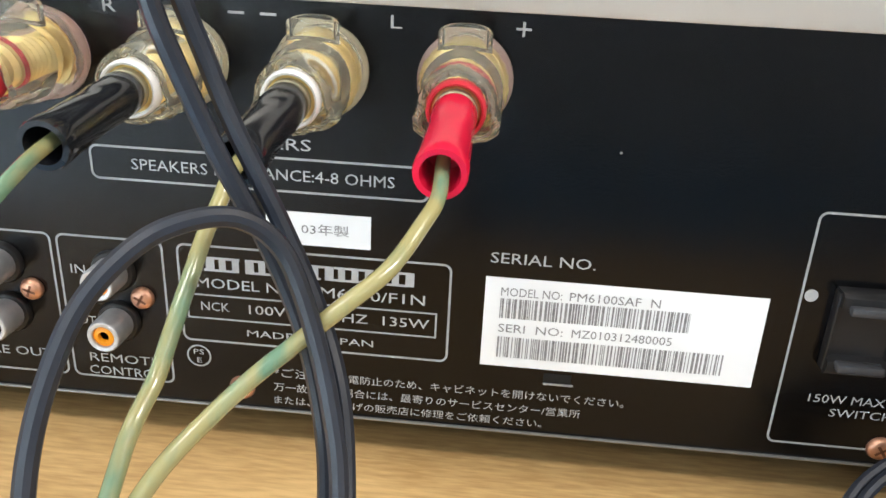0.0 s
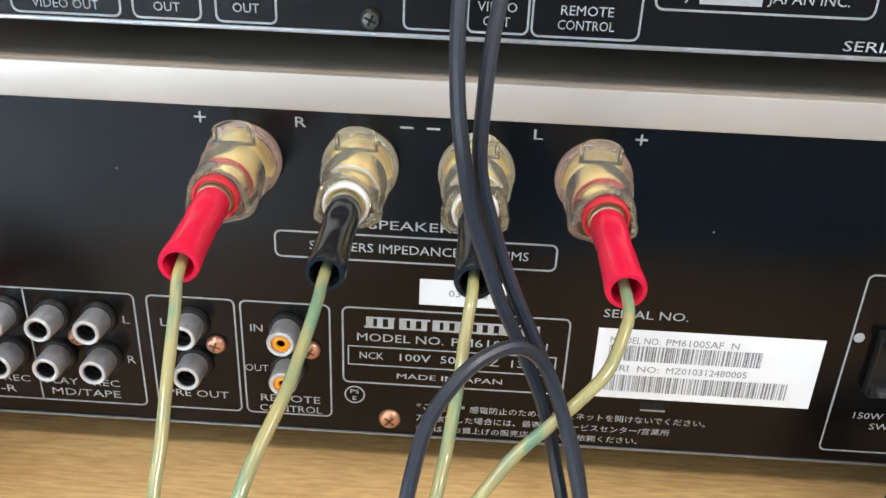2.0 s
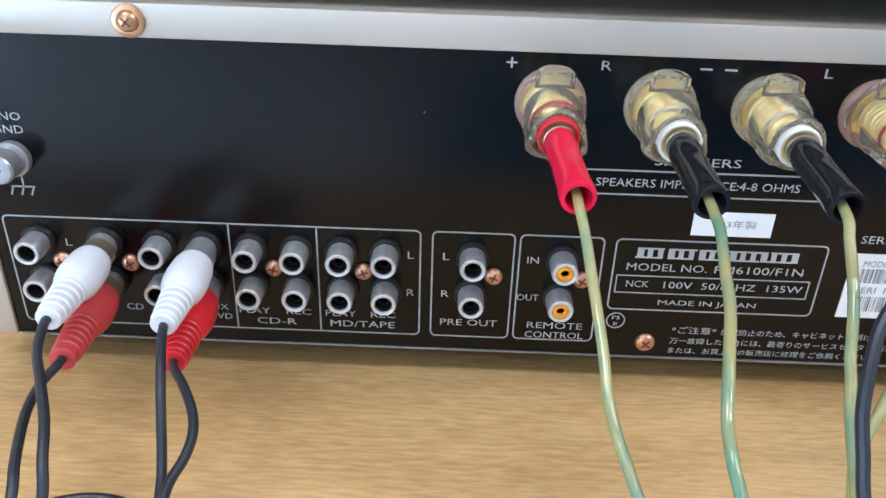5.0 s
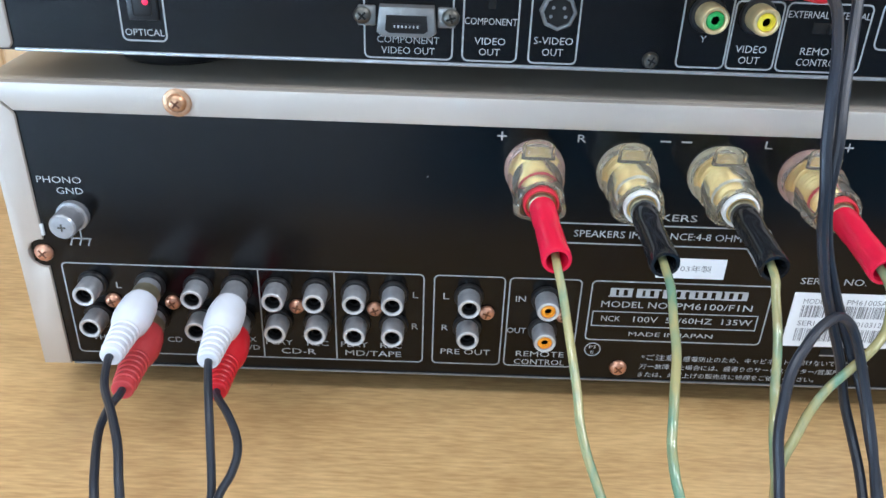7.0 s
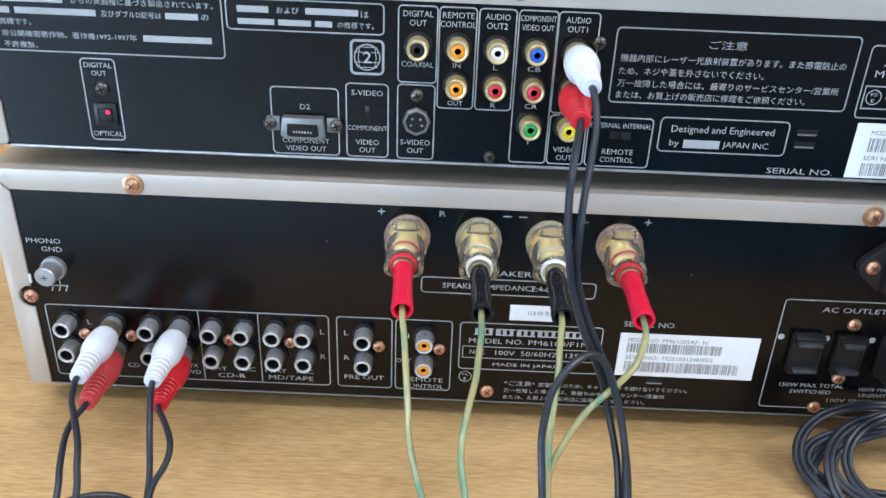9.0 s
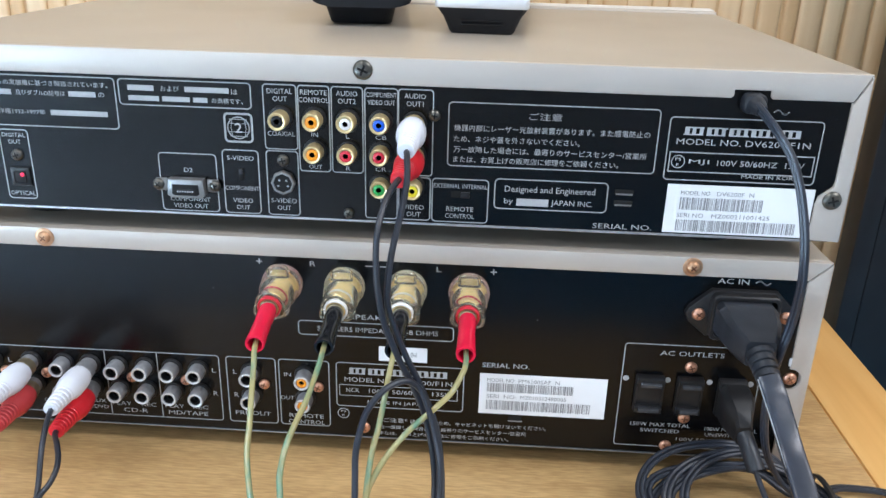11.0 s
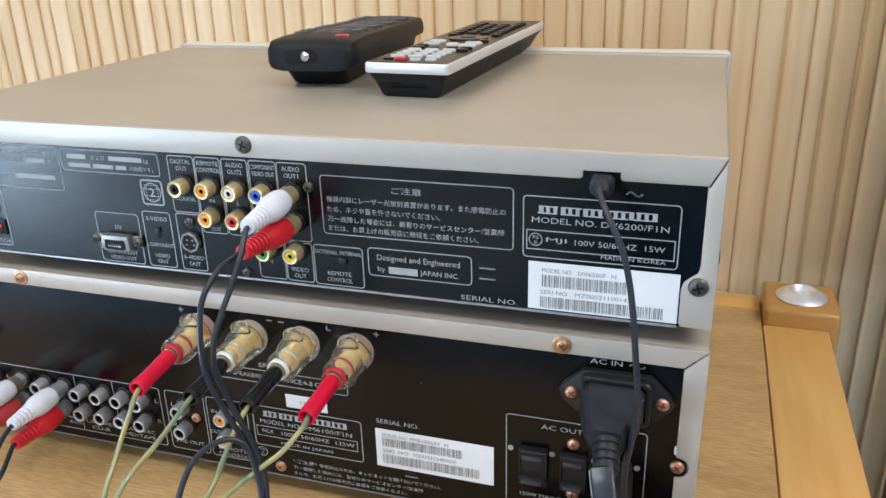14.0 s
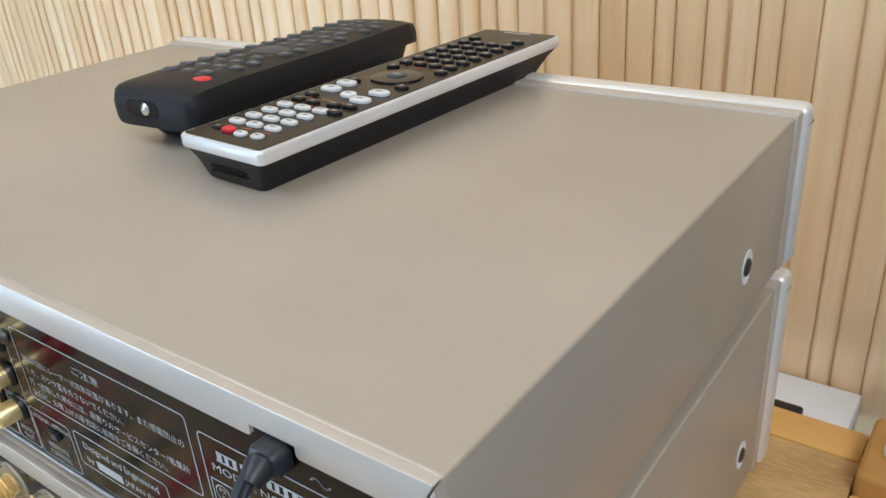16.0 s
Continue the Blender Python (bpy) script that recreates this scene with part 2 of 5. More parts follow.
OAK_BACK = wood("golden_table_rail", (0.78, 0.45, 0.14), (0.62, 0.34, 0.10), 0, 1.0, 0.33, contrast=0.8, coat=0.3)
PINE = wood("pine_slat", (0.88, 0.67, 0.42), (0.66, 0.42, 0.205), 2, 0.8, 0.45, per_object=True, rings=2.2, contrast=0.75, tone=0.32, flow=0.05)
PINE_BACK = wood("pine_backing", (0.74, 0.50, 0.27), (0.60, 0.37, 0.18), 2, 1.1, 0.55)
PLASTER = material("grey_plaster", (0.46, 0.47, 0.48), 0.8, vary=0.04, scale=5, bump=0.2, bump_scale=120)
CEILING = material("ceiling_tile", (0.78, 0.78, 0.77), 0.85, vary=0.03, scale=20)
FLOOR = material("blue_carpet", (0.026, 0.165, 0.30), 0.9, vary=0.2, scale=60, bump=0.5, bump_scale=500)
CABINET = material("satin_black_veneer", (0.009, 0.0095, 0.011), 0.38, 0, 0.5, vary=0.3, scale=30, bump=0.1, bump_scale=700, rough_vary=0.08)
GLASS = material("window_glass", (1, 1, 1), 0.0, trans=1.0, ior=1.45)
# pale surface of the added floor strip that the rear panels mirror as haze
HAZE_FLOOR = material("pale_haze_floor", (0.80, 0.82, 0.86), 0.30, 0, 1.0, vary=0.06, scale=8, rough_vary=0.08)
SHELF = material("white_shelf_laminate", (0.78, 0.79, 0.80), 0.4, vary=0.03, scale=20)
REMOTE_BLACK = material("charcoal_remote_plastic", (0.013, 0.0145, 0.018), 0.46, 0, 0.26, vary=0.15, scale=60, bump=0.15, bump_scale=1500, rough_vary=0.08)
REMOTE_FACE = material("brown_black_gloss", (0.013, 0.010, 0.009), 0.24, 0, 0.2, vary=0.2, scale=40)
REMOTE_SILVER = material("silver_painted_plastic", (0.76, 0.775, 0.80), 0.36, 0.35, vary=0.04, scale=60)
KEY_GREY = material("slate_rubber_key", (0.065, 0.073, 0.085), 0.45, vary=0.2, scale=120)
KEY_DARK = material("gloss_black_key", (0.012, 0.013, 0.016), 0.2, vary=0.2, scale=120)
KEY_WHITE = material("white_key", (0.66, 0.68, 0.69), 0.35, vary=0.04, scale=120)
KEY_RED = material("red_key", (0.70, 0.03, 0.05), 0.35, vary=0.05, scale=120)

# ---- mesh helpers: shapes are drawn in millimetres ----
def finish(name, bm, mat, parent=None, label="", smooth=35):
    bm.normal_update()
    for f in bm.faces:
        f.smooth = True
    for e in bm.edges:
        e.smooth = len(e.link_faces) == 2 and e.calc_face_angle(0) < radians(smooth)
    bmesh.ops.scale(bm, vec=(0.001,) * 3, verts=bm.verts)
    me = bpy.data.meshes.new(name)
    bm.to_mesh(me)
    bm.free()
    me.materials.append(mat)
    ob = new(name, me)
    if parent is not None:
        ob.parent = parent
    if label:
        ob["label"] = label
    return ob


def part(name, bm, mat, parent, label=""):
    return finish(name, bm, mat, parent, label)


def thing(name, label, category, group="", kind=""):
    return tagged(new(name), label, category, group, kind)


def rbox(lo, hi, bevel=0.0, segs=2, bm=None):
    bm = bm or bmesh.new()
    vs = bmesh.ops.create_cube(bm, size=1)["verts"]
    for v in vs:
        v.co = Vector([lo[i] + (v.co[i] + 0.5) * (hi[i] - lo[i]) for i in range(3)])
    if bevel:
        es = list({e for v in vs for e in v.link_edges})
        bmesh.ops.bevel(bm, geom=es, offset=bevel, segments=segs, affect="EDGES", profile=0.5)
    return bm


def loft(sections, bm=None, cap=True):
    """Skin over rings of equal count."""
    bm = bm or bmesh.new()
    rings = [[bm.verts.new(p) for p in s] for s in sections]
    n = len(rings[0])
    for a, b in zip(rings[:-1], rings[1:]):
        for i in range(n):
            bm.faces.new((a[i], a[(i + 1) % n], b[(i + 1) % n], b[i]))
    if cap:
        bm.faces.new(rings[0][::-1])
        bm.faces.new(rings[-1])
    bmesh.ops.recalc_face_normals(bm, faces=bm.faces)
    return bm


def lathe(profile, at=(0, 0, 0), axis=(0, -1, 0), segs=24, shape=None, bm=None, open_end=False, open_start=False):
    """Turn (radius, distance) pairs about an axis; shape(angle, distance) scales the radius."""
    bm = bm or bmesh.new()
    q = Vector(axis).normalized().to_track_quat("Z", "Y").to_matrix()
    at = Vector(at)
    rings = []
    for r, s in profile:
        ring = []
        for k in range(segs):
            a = 2 * math.pi * k / segs
            rr = max(r, 0.001) * (shape(a, s) if shape else 1)
            ring.append(bm.verts.new(at + q @ Vector((rr * math.cos(a), rr * math.sin(a), s))))
        rings.append(ring)
    fs = []
    for a, b in zip(rings[:-1], rings[1:]):
        for k in range(segs):
            fs.append(bm.faces.new((a[k], a[(k + 1) % segs], b[(k + 1) % segs], b[k])))
    if profile[0][0] > 0.01 and not open_start:
        fs.append(bm.faces.new(rings[0][::-1]))
    if profile[-1][0] > 0.01 and not open_end:
        fs.append(bm.faces.new(rings[-1]))
    bmesh.ops.recalc_face_normals(bm, faces=fs)
    return bm


def prism(outline, y0, y1, bevel=0.0, bm=None):
    """An outline in x and z, given a thickness in y."""
    bm = bm or bmesh.new()
    a = [bm.verts.new((x, y0, z)) for x, z in outline]
    b = [bm.verts.new((x, y1, z)) for x, z in outline]
    n = len(a)
    fs = [bm.faces.new(a), bm.faces.new(b[::-1])]
    fs += [bm.faces.new((a[i], b[i], b[(i + 1) % n], a[(i + 1) % n])) for i in range(n)]
    bmesh.ops.recalc_face_normals(bm, faces=fs)
    if bevel:
        es = [e for e in bm.edges if all(abs(v.co.y - y0) < 1e-6 for v in e.verts)]
        bmesh.ops.bevel(bm, geom=es, offset=bevel, segments=2, affect="EDGES", profile=0.5)
    return bm


def glide(points, per=6):
    """A smooth line through points (Catmull-Rom)."""
    p = [Vector(q) for q in points]
    p = [2 * p[0] - p[1]] + p + [2 * p[-1] - p[-2]]
    out = []
    for i in range(1, len(p) - 2):
        for k in range(per):
            t = k / per
            a, b, c, d = p[i - 1 : i + 3]
            out.append(0.5 * (2 * b + (c - a) * t + (2 * a - 5 * b + 4 * c - d) * t * t + (3 * b - a - 3 * c + d) * t**3))
    return out + [p[-2]]


def tube(points, r, segs=10, per=6, flat=1.0, bm=None, up=(0, 0, 1), square=1.0):
    """A cable through points; flat widens it across, square below 1 gives it flat faces."""
    bm = bm or bmesh.new()
    line = glide(points, per)
    rings = []
    side = None
    for i, c in enumerate(line):
        d = (line[min(i + 1, len(line) - 1)] - line[max(i - 1, 0)]).normalized()
        if side is None:
            side = d.cross(Vector(up))
            if side.length < 0.2:
                side = d.cross(Vector((0, 1, 0)))
        side = (side - d * side.dot(d)).normalized()
        top = side.cross(d)
        ring = []
        for k in range(segs):
            a = 2 * math.pi * k / segs
            u, v = (math.copysign(abs(f) ** square, f) for f in (math.cos(a), math.sin(a)))
            ring.append(bm.verts.new(c + side * (r * flat * u) + top * (r * v)))
        rings.append(ring)
    for a, b in zip(rings[:-1], rings[1:]):
        for k in range(segs):
            bm.faces.new((a[k], a[(k + 1) % segs], b[(k + 1) % segs], b[k]))
    bm.faces.new(rings[0][::-1])
    bm.faces.new(rings[-1])
    bmesh.ops.recalc_face_normals(bm, faces=bm.faces)
    return bm


def twin(points, r, gap, up=(0, 0, 1), per=6):
    """Two strands moulded side by side."""
    line = glide(points, per)
    a, b = [], []
    side = None
    for i, c in enumerate(line):
        d = (line[min(i + 1, len(line) - 1)] - line[max(i - 1, 0)]).normalized()
        side = d.cross(Vector(up)) if side is None else side
        side = (side - d * side.dot(d)).normalized()
        a.append(c + side * gap)
        b.append(c - side * gap)
    bm = tube(a, r, 8, 1)
    return tube(b, r, 8, 1, bm=bm)


def arc_pts(cx, cz, r, a0, a1, n):
    return [(cx + r * math.cos(radians(a0 + (a1 - a0) * k / n)), cz + r * math.sin(radians(a0 + (a1 - a0) * k / n))) for k in range(n + 1)]


def round_rect(x0, z0, x1, z1, r, n=5):
    return (arc_pts(x1 - r, z1 - r, r, 0, 90, n) + arc_pts(x0 + r, z1 - r, r, 90, 180, n)
            + arc_pts(x0 + r, z0 + r, r, 180, 270, n) + arc_pts(x1 - r, z0 + r, r, 270, 360, n))


Y_INK = -0.12


def frame_line(parent, x0, z0, x1, z1, r=2.0, w=0.55):
    """A printed rounded frame."""
    out, inn = round_rect(x0, z0, x1, z1, r), round_rect(x0 + w, z0 + w, x1 - w, z1 - w, max(r - w, 0.1))
    bm = bmesh.new()
    a = [bm.verts.new((x, Y_INK, z)) for x, z in out]
    b = [bm.verts.new((x, Y_INK, z)) for x, z in inn]
    for i in range(len(a)):
        j = (i + 1) % len(a)
        bm.faces.new((a[i], b[i], b[j], a[j]))
    return part("printed_frame", bm, LINE, parent)


def strokes(name, parent, lines, w=0.55, mat=None, y=Y_INK):
    """Straight printed strokes from (x0, z0) to (x1, z1)."""
    bm = bmesh.new()
    for x0, z0, x1, z1 in lines:
        d = Vector((x1 - x0, 0, z1 - z0)).normalized() * (w / 2)
        n = Vector((-d.z, 0, d.x))
        p, q = Vector((x0, y, z0)), Vector((x1, y, z1))
        bm.faces.new([bm.verts.new(v) for v in (p - n - d, q - n + d, q + n + d, p + n - d)])
    return part(name, bm, mat or LINE, parent)


def circle_line(parent, cx, cz, r, w=0.5):
    bm = bmesh.new()
    a = [bm.verts.new((x, Y_INK, z)) for x, z in arc_pts(cx, cz, r, 0, 345, 23)]
    b = [bm.verts.new((x, Y_INK, z)) for x, z in arc_pts(cx, cz, r - w, 0, 345, 23)]
    for i in range(24):
        j = (i + 1) % 24
        bm.faces.new((a[i], b[i], b[j], a[j]))
    return part("printed_ring", bm, LINE, parent)


def words(parent, text, x, z, h, width=None, align="c", mat=None, y=Y_INK, name="lettering", bold=0.0):
    """Lettering on the rear face: z is the middle of its height, h its nominal height, width its drawn width."""
    h *= 0.9
    cu = bpy.data.curves.new("lettering", "FONT")
    cu.body = text
    cu.resolution_u = 2
    cu.offset = bold
    tmp = bpy.data.objects.new("lettering", cu)
    scene.collection.objects.link(tmp)
    me = bpy.data.meshes.new_from_object(tmp.evaluated_get(bpy.context.evaluated_depsgraph_get()))
    bpy.data.objects.remove(tmp)
    bpy.data.curves.remove(cu)
    co = np.empty(len(me.vertices) * 3)
    me.vertices.foreach_get("co", co)
    co = co.reshape(-1, 3)
    lo, hi = co.min(0), co.max(0)
    sz = h / max(hi[1] - lo[1], 1e-6)
    sx = width / (hi[0] - lo[0]) if width else sz * 1.15
    w = (hi[0] - lo[0]) * sx
    x0 = x - w / 2 if align == "c" else x if align == "l" else x - w
    outp = np.stack([x0 + (co[:, 0] - lo[0]) * sx, np.full(len(co), y), z - h / 2 + (co[:, 1] - lo[1]) * sz], 1) * 0.001
    me.vertices.foreach_set("co", outp.ravel())
    me.materials.clear()
    me.materials.append(mat or PRINT)
    me.update()
    ob = new(name, me)
    ob.parent = parent
    return ob


def bars(parent, spans, z0, z1, mat=None, y=Y_INK, name="printed_bar"):
    """Plain printed blocks."""
    if name == "printed_bar" and len(spans) > 1:
        return [bars(parent, (s,), z0, z1, mat, y, name) for s in spans]
    bm = bmesh.new()
    for a, b in spans:
        bm.faces.new([bm.verts.new(v) for v in ((a, y, z0), (b, y, z0), (b, y, z1), (a, y, z1))])
    return part(name, bm, mat or PRINT, parent)


def maker_mark(parent, x0, x1, z0, z1):
    """A row of plain blocks: heavy uprights with thin feet and caps."""
    n, w = 16, (x1 - x0) / 16
    up = [(x0 + k * w, x0 + k * w + w * (0.52 if k % 3 else 0.66)) for k in range(n)]
    bars(parent, up, z0, z1)
    bars(parent, [(x0 + k * w * 3.2 - 0.5, x0 + k * w * 3.2 + w * 2.3) for k in range(5)], z0 - 0.05, z0 + 0.55, y=Y_INK - 0.02)
    bars(parent, [(x0 + k * w * 3.2 + 0.3, x0 + k * w * 3.2 + w * 2.6) for k in range(5)], z1 - 0.55, z1 + 0.05, y=Y_INK - 0.02)


def barcode(parent, x0, x1, z0, z1, y, seed):
    rnd = random.Random(seed)
    spans, x = [], x0
    while x < x1:
        w = rnd.choice((0.22, 0.22, 0.42, 0.6))
        spans.append((x, min(x + w, x1)))
        x += w + rnd.choice((0.2, 0.2, 0.38, 0.55))
    return tagged(bars(parent, spans, z0, z1, INK, y, "barcode"), kind="stuff")


def screw(parent, x, z, r, mat, y=0.0, washer=0.0):
    """A cross-head screw seen from behind the set."""
    pr = [(r * 0.98, -0.3), (r, 0.2), (r * 0.93, 0.9), (r * 0.72, 1.5), (r * 0.3, 1.75), (0, 1.8)]
    if washer:
        pr = [(washer, -0.3), (washer, 0.45), (washer * 0.94, 0.6), (r * 1.02, 0.6)] + [(a, s + 0.6) for a, s in pr[1:]]
    top = pr[-1][1]
    bm = lathe(pr, (x, y, z), segs=20)
    ob = part("screw", bm, mat, parent)
    a = random.Random(int(x * 7 + z * 13)).uniform(0, 90)
    # flat cross on the head; its dark colour paints the recess's shade
    c = bmesh.new()
    for k in (0, 90):
        d = Vector((math.cos(radians(a + k)), 0, math.sin(radians(a + k)))) * r * 0.55
        n = Vector((-d.z, 0, d.x)).normalized() * r * 0.11
        yy = Vector((x, y - top - 0.03, z))
        c.faces.new([c.verts.new(v) for v in (yy - d - n, yy + d - n, yy + d + n, yy - d + n)])
    part("cross_slot", c, SLOT if mat in (COPPER, BRONZE) else HOLE, ob)
    return ob

# ---- the room ----
def slab(name, lo, hi, mat, label="", category="wall"):
    bm = rbox([v * 1000 for v in lo], [v * 1000 for v in hi])
    return tagged(finish(name, bm, mat), label, category, kind="structure")


slab("floor", (-2.4, -2.8, -0.76), (2.4, 0.51, -0.70), FLOOR, "dark teal blue carpet floor", "floor")
# unseen bright strip, added so the black panels reflect a pale haze
slab("floor_haze_strip", (-2.4, -2.8, -0.70), (-0.15, -1.65, -0.694), HAZE_FLOOR, "unseen pale floor strip added as a reflector", "floor")
slab("ceiling", (-2.4, -2.8, 1.72), (2.4, 0.51, 1.78), CEILING, "plain white ceiling", "ceiling")
slab("wall_south", (-0.70, -2.86, -0.70), (2.4, -2.80, 1.72), PLASTER, "plain grey plaster wall beside the window")
slab("wall_south_pier", (-2.4, -2.86, -0.70), (-2.0, -2.80, 1.72), PLASTER, "plain grey plaster wall pier")
slab("wall_south_lintel", (-2.0, -2.86, 1.22), (-0.70, -2.80, 1.72), PLASTER, "plain grey plaster lintel")
slab("wall_south_sill", (-2.0, -2.86, -0.70), (-0.70, -2.80, -0.15), PLASTER, "plain grey plaster wall below the window")
# unseen window, added to carry the bluish fill lamp
window = tagged(new("added_window_1"), "unseen white framed window, added for the rear fill", "window", kind="structure")
for lo, hi in (((-2000, -2850, -150), (-1955, -2805, 1220)), ((-745, -2850, -150), (-700, -2805, 1220)), ((-1372, -2848, -90), (-1328, -2807, 1160)), ((-1955, -2850, 1160), (-745, -2805, 1220)), ((-1955, -2850, -150), (-745, -2805, -90))):
    part("window_frame", rbox(lo, hi, 4), SHELF, window)
for x0, x1 in ((-1955, -1372), (-1328, -745)):
    pane = part("pane", rbox((x0, -2826, -90), (x1, -2822, 1160)), GLASS, window)
    pane.visible_shadow = False
slab("wall_west", (-2.46, -1.40, -0.70), (-2.40, 0.51, 1.72), PLASTER, "plain grey plaster wall")
slab("wall_west_pier", (-2.46, -2.80, -0.70), (-2.40, -2.60, 1.72), PLASTER, "plain grey plaster wall pier")
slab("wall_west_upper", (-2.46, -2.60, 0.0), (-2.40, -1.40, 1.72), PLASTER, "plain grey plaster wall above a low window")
# unseen low window, added around the blue floor lamp
low_window = tagged(new("added_window_2"), "unseen low white framed window, added for the floor fill", "window", kind="structure")
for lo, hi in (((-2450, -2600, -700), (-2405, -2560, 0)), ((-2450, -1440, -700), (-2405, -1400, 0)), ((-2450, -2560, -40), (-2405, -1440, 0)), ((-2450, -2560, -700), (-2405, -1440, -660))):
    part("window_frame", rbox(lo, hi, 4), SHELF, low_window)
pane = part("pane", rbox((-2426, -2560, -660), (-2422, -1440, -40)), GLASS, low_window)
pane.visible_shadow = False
slab("wall_east", (2.40, -2.80, -0.70), (2.46, 0.51, 1.72), PLASTER, "plain grey plaster wall")
wall_north = slab("wall_north", (-2.4, 0.45, -0.70), (2.4, 0.51, 1.72), PINE_BACK, "ribbed pine panelled wall with vertical slats")
tagged(finish("ledge", rbox((-1400, 352, -64), (246, 445, -45), 2), SHELF), "white laminate ledge along the pine wall", "ledge", kind="structure")

# pine slats, each a board of its own
slat_bm = loft([[(-12, 0, z), (-11.6, -0.9, z), (-10.4, -1.9, z), (-8, -2.7, z), (-4, -3.1, z), (4, -3.1, z), (8, -2.7, z), (10.4, -1.9, z), (11.6, -0.9, z), (12, 0, z)] for z in (-690, 1720)])
slat_first = finish("slat", slat_bm, PINE, wall_north)
slat_rnd = random.Random(9)
x = -1.40
for k in range(140):
    w = slat_rnd.choice((0.75, 0.95, 1.1, 1.2))
    x += 0.0092 * w
    ob = slat_first if k == 0 else new("slat", slat_first.data)
    ob.parent = wall_north
    ob.location = (x, 0.4495, 0)
    ob.scale = (w * 0.7667, 0.85, 1)
    x += 0.0092 * w + slat_rnd.choice((0.0008, 0.0016, 0.0026))

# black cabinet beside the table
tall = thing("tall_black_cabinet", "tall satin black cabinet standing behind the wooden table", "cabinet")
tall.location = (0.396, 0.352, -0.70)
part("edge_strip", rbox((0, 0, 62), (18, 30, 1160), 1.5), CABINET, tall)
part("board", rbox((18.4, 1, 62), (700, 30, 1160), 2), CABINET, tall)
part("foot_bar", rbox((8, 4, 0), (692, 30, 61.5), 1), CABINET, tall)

# ---- the wooden table ----
table = thing("wooden_table", "golden oak table with raised corner posts and a worn satin top", "table")
part("table_top", rbox((-620, -165, -28), (264, 312, 0), 0.8), OAK_TOP, table)
part("side_board", rbox((264.6, -165, -30), (312, 285, 0.6), 2), OAK_EDGE, table, "golden orange edge board")
part("back_rail", rbox((-620, 312.6, -30), (264, 340, 0.6), 1.5), OAK_BACK, table, "golden orange back rail")
post_r = part("corner_post", rbox((265, 285.5, -700), (320, 343, 14), 4, 3), POST, table, "brown stained corner post")
disc = part("silver_cup", lathe([(19, 0), (19.5, 0.8), (18.5, 1.8), (11.5, 6.2), (10.4, 6.4), (9.2, 5.2), (6.6, 2.2), (4.6, 1.4), (4.2, 0.4), (0, 0.3)],
                                 (293, 314, 14), (0, 0, 1), 36), CUP, post_r, "turned bright metal cup")
part("corner_post", rbox((-676, 285.5, -700), (-621, 343, 14), 4, 3), POST, table, "brown stained corner post")
part("table_leg", rbox((256, -160, -700), (311, -105, -30), 3), OAK_EDGE, table)
part("table_leg", rbox((-676, -160, -700), (-621, -105, 0), 3), OAK_EDGE, table)

# ---- shared parts of the two sets ----
def casing(parent, hw, z0, z1, depth, lip, inner, tab, notch=None):
    """Folded cover with mitred rear lips. inner: half width of the opening; tab: outline of the right lip's inner edge, bottom to top."""
    part("cover", rbox((-hw, 1.6, z0), (hw, depth, z1), 1.3, 3), CHAMPAGNE, parent, "champagne painted steel cover")
    low = z1 - lip
    edge = [(-inner, low)]
    if notch:
        a, b, c = notch
        edge += [(a - 1, low), (a, low + 1), (a, low + c), (b, low + c), (b, low + 1), (b + 1, low)]
    edge += [(inner, low)]
    part("top_lip", prism([(hw - 0.25, z1 - 0.2), (-hw + 0.25, z1 - 0.2)] + edge, -1.2, 1.7, 0.45), CHAMPAGNE_LIT, parent)
    for s in (1, -1):
        out = [(s * hw, z0 + 0.3), (s * hw, z1 - 0.9), (s * (inner + 0.5), low - 0.5)] + [(s * x, z) for x, z in tab[::-1]]
        part("side_lip", prism(out, -1.2, 1.7, 0.45), CHAMPAGNE_LIT, parent)


def foot(parent, x, y, z, h, r=24):
    part("foot", lathe([(r * 0.86, 0), (r * 0.92, 1), (r, h * 0.7), (r, h + 1)], (x, y, z), (0, 0, 1), 28), BLACK, parent, "black round plastic foot")


def fascia(parent, hw, z0, z1, y0, y1):
    part("front_panel", rbox((-hw, y0 + 8, z0), (hw, y1, z1), 4.5, 4), FASCIA, parent, "brushed champagne aluminium front")
    part("front_surround", rbox((-hw + 2.2, y0, z0 + 1.5), (hw - 2.2, y0 + 7.8, z1 - 1.2), 1.2), CHAMPAGNE_LIT, parent)
    part("front_seam", rbox((-hw - 0.05, y0 + 12, z1 - 9), (hw + 0.05, y0 + 19, z1 - 8.5)), HOLE, parent)


def side_screw(parent, x, y, z):
    bm = lathe([(6.2, -0.2), (6.3, 0.5), (5.4, 0.5), (4.8, 0.1)], (0, 0, 0), (1, 0, 0), 24)
    for v in bm.verts:
        v.co.z *= 1.25
        v.co += Vector((x, y, z))
    ob = part("screw_recess", bm, SHELF, parent, "pale pressed screw recess")
    part("screw", lathe([(4, -0.2), (3.9, 0.7), (3, 1.3), (0, 1.5)], (x + 0.1, y, z), (1, 0, 0), 16), DARK_SCREW, ob)


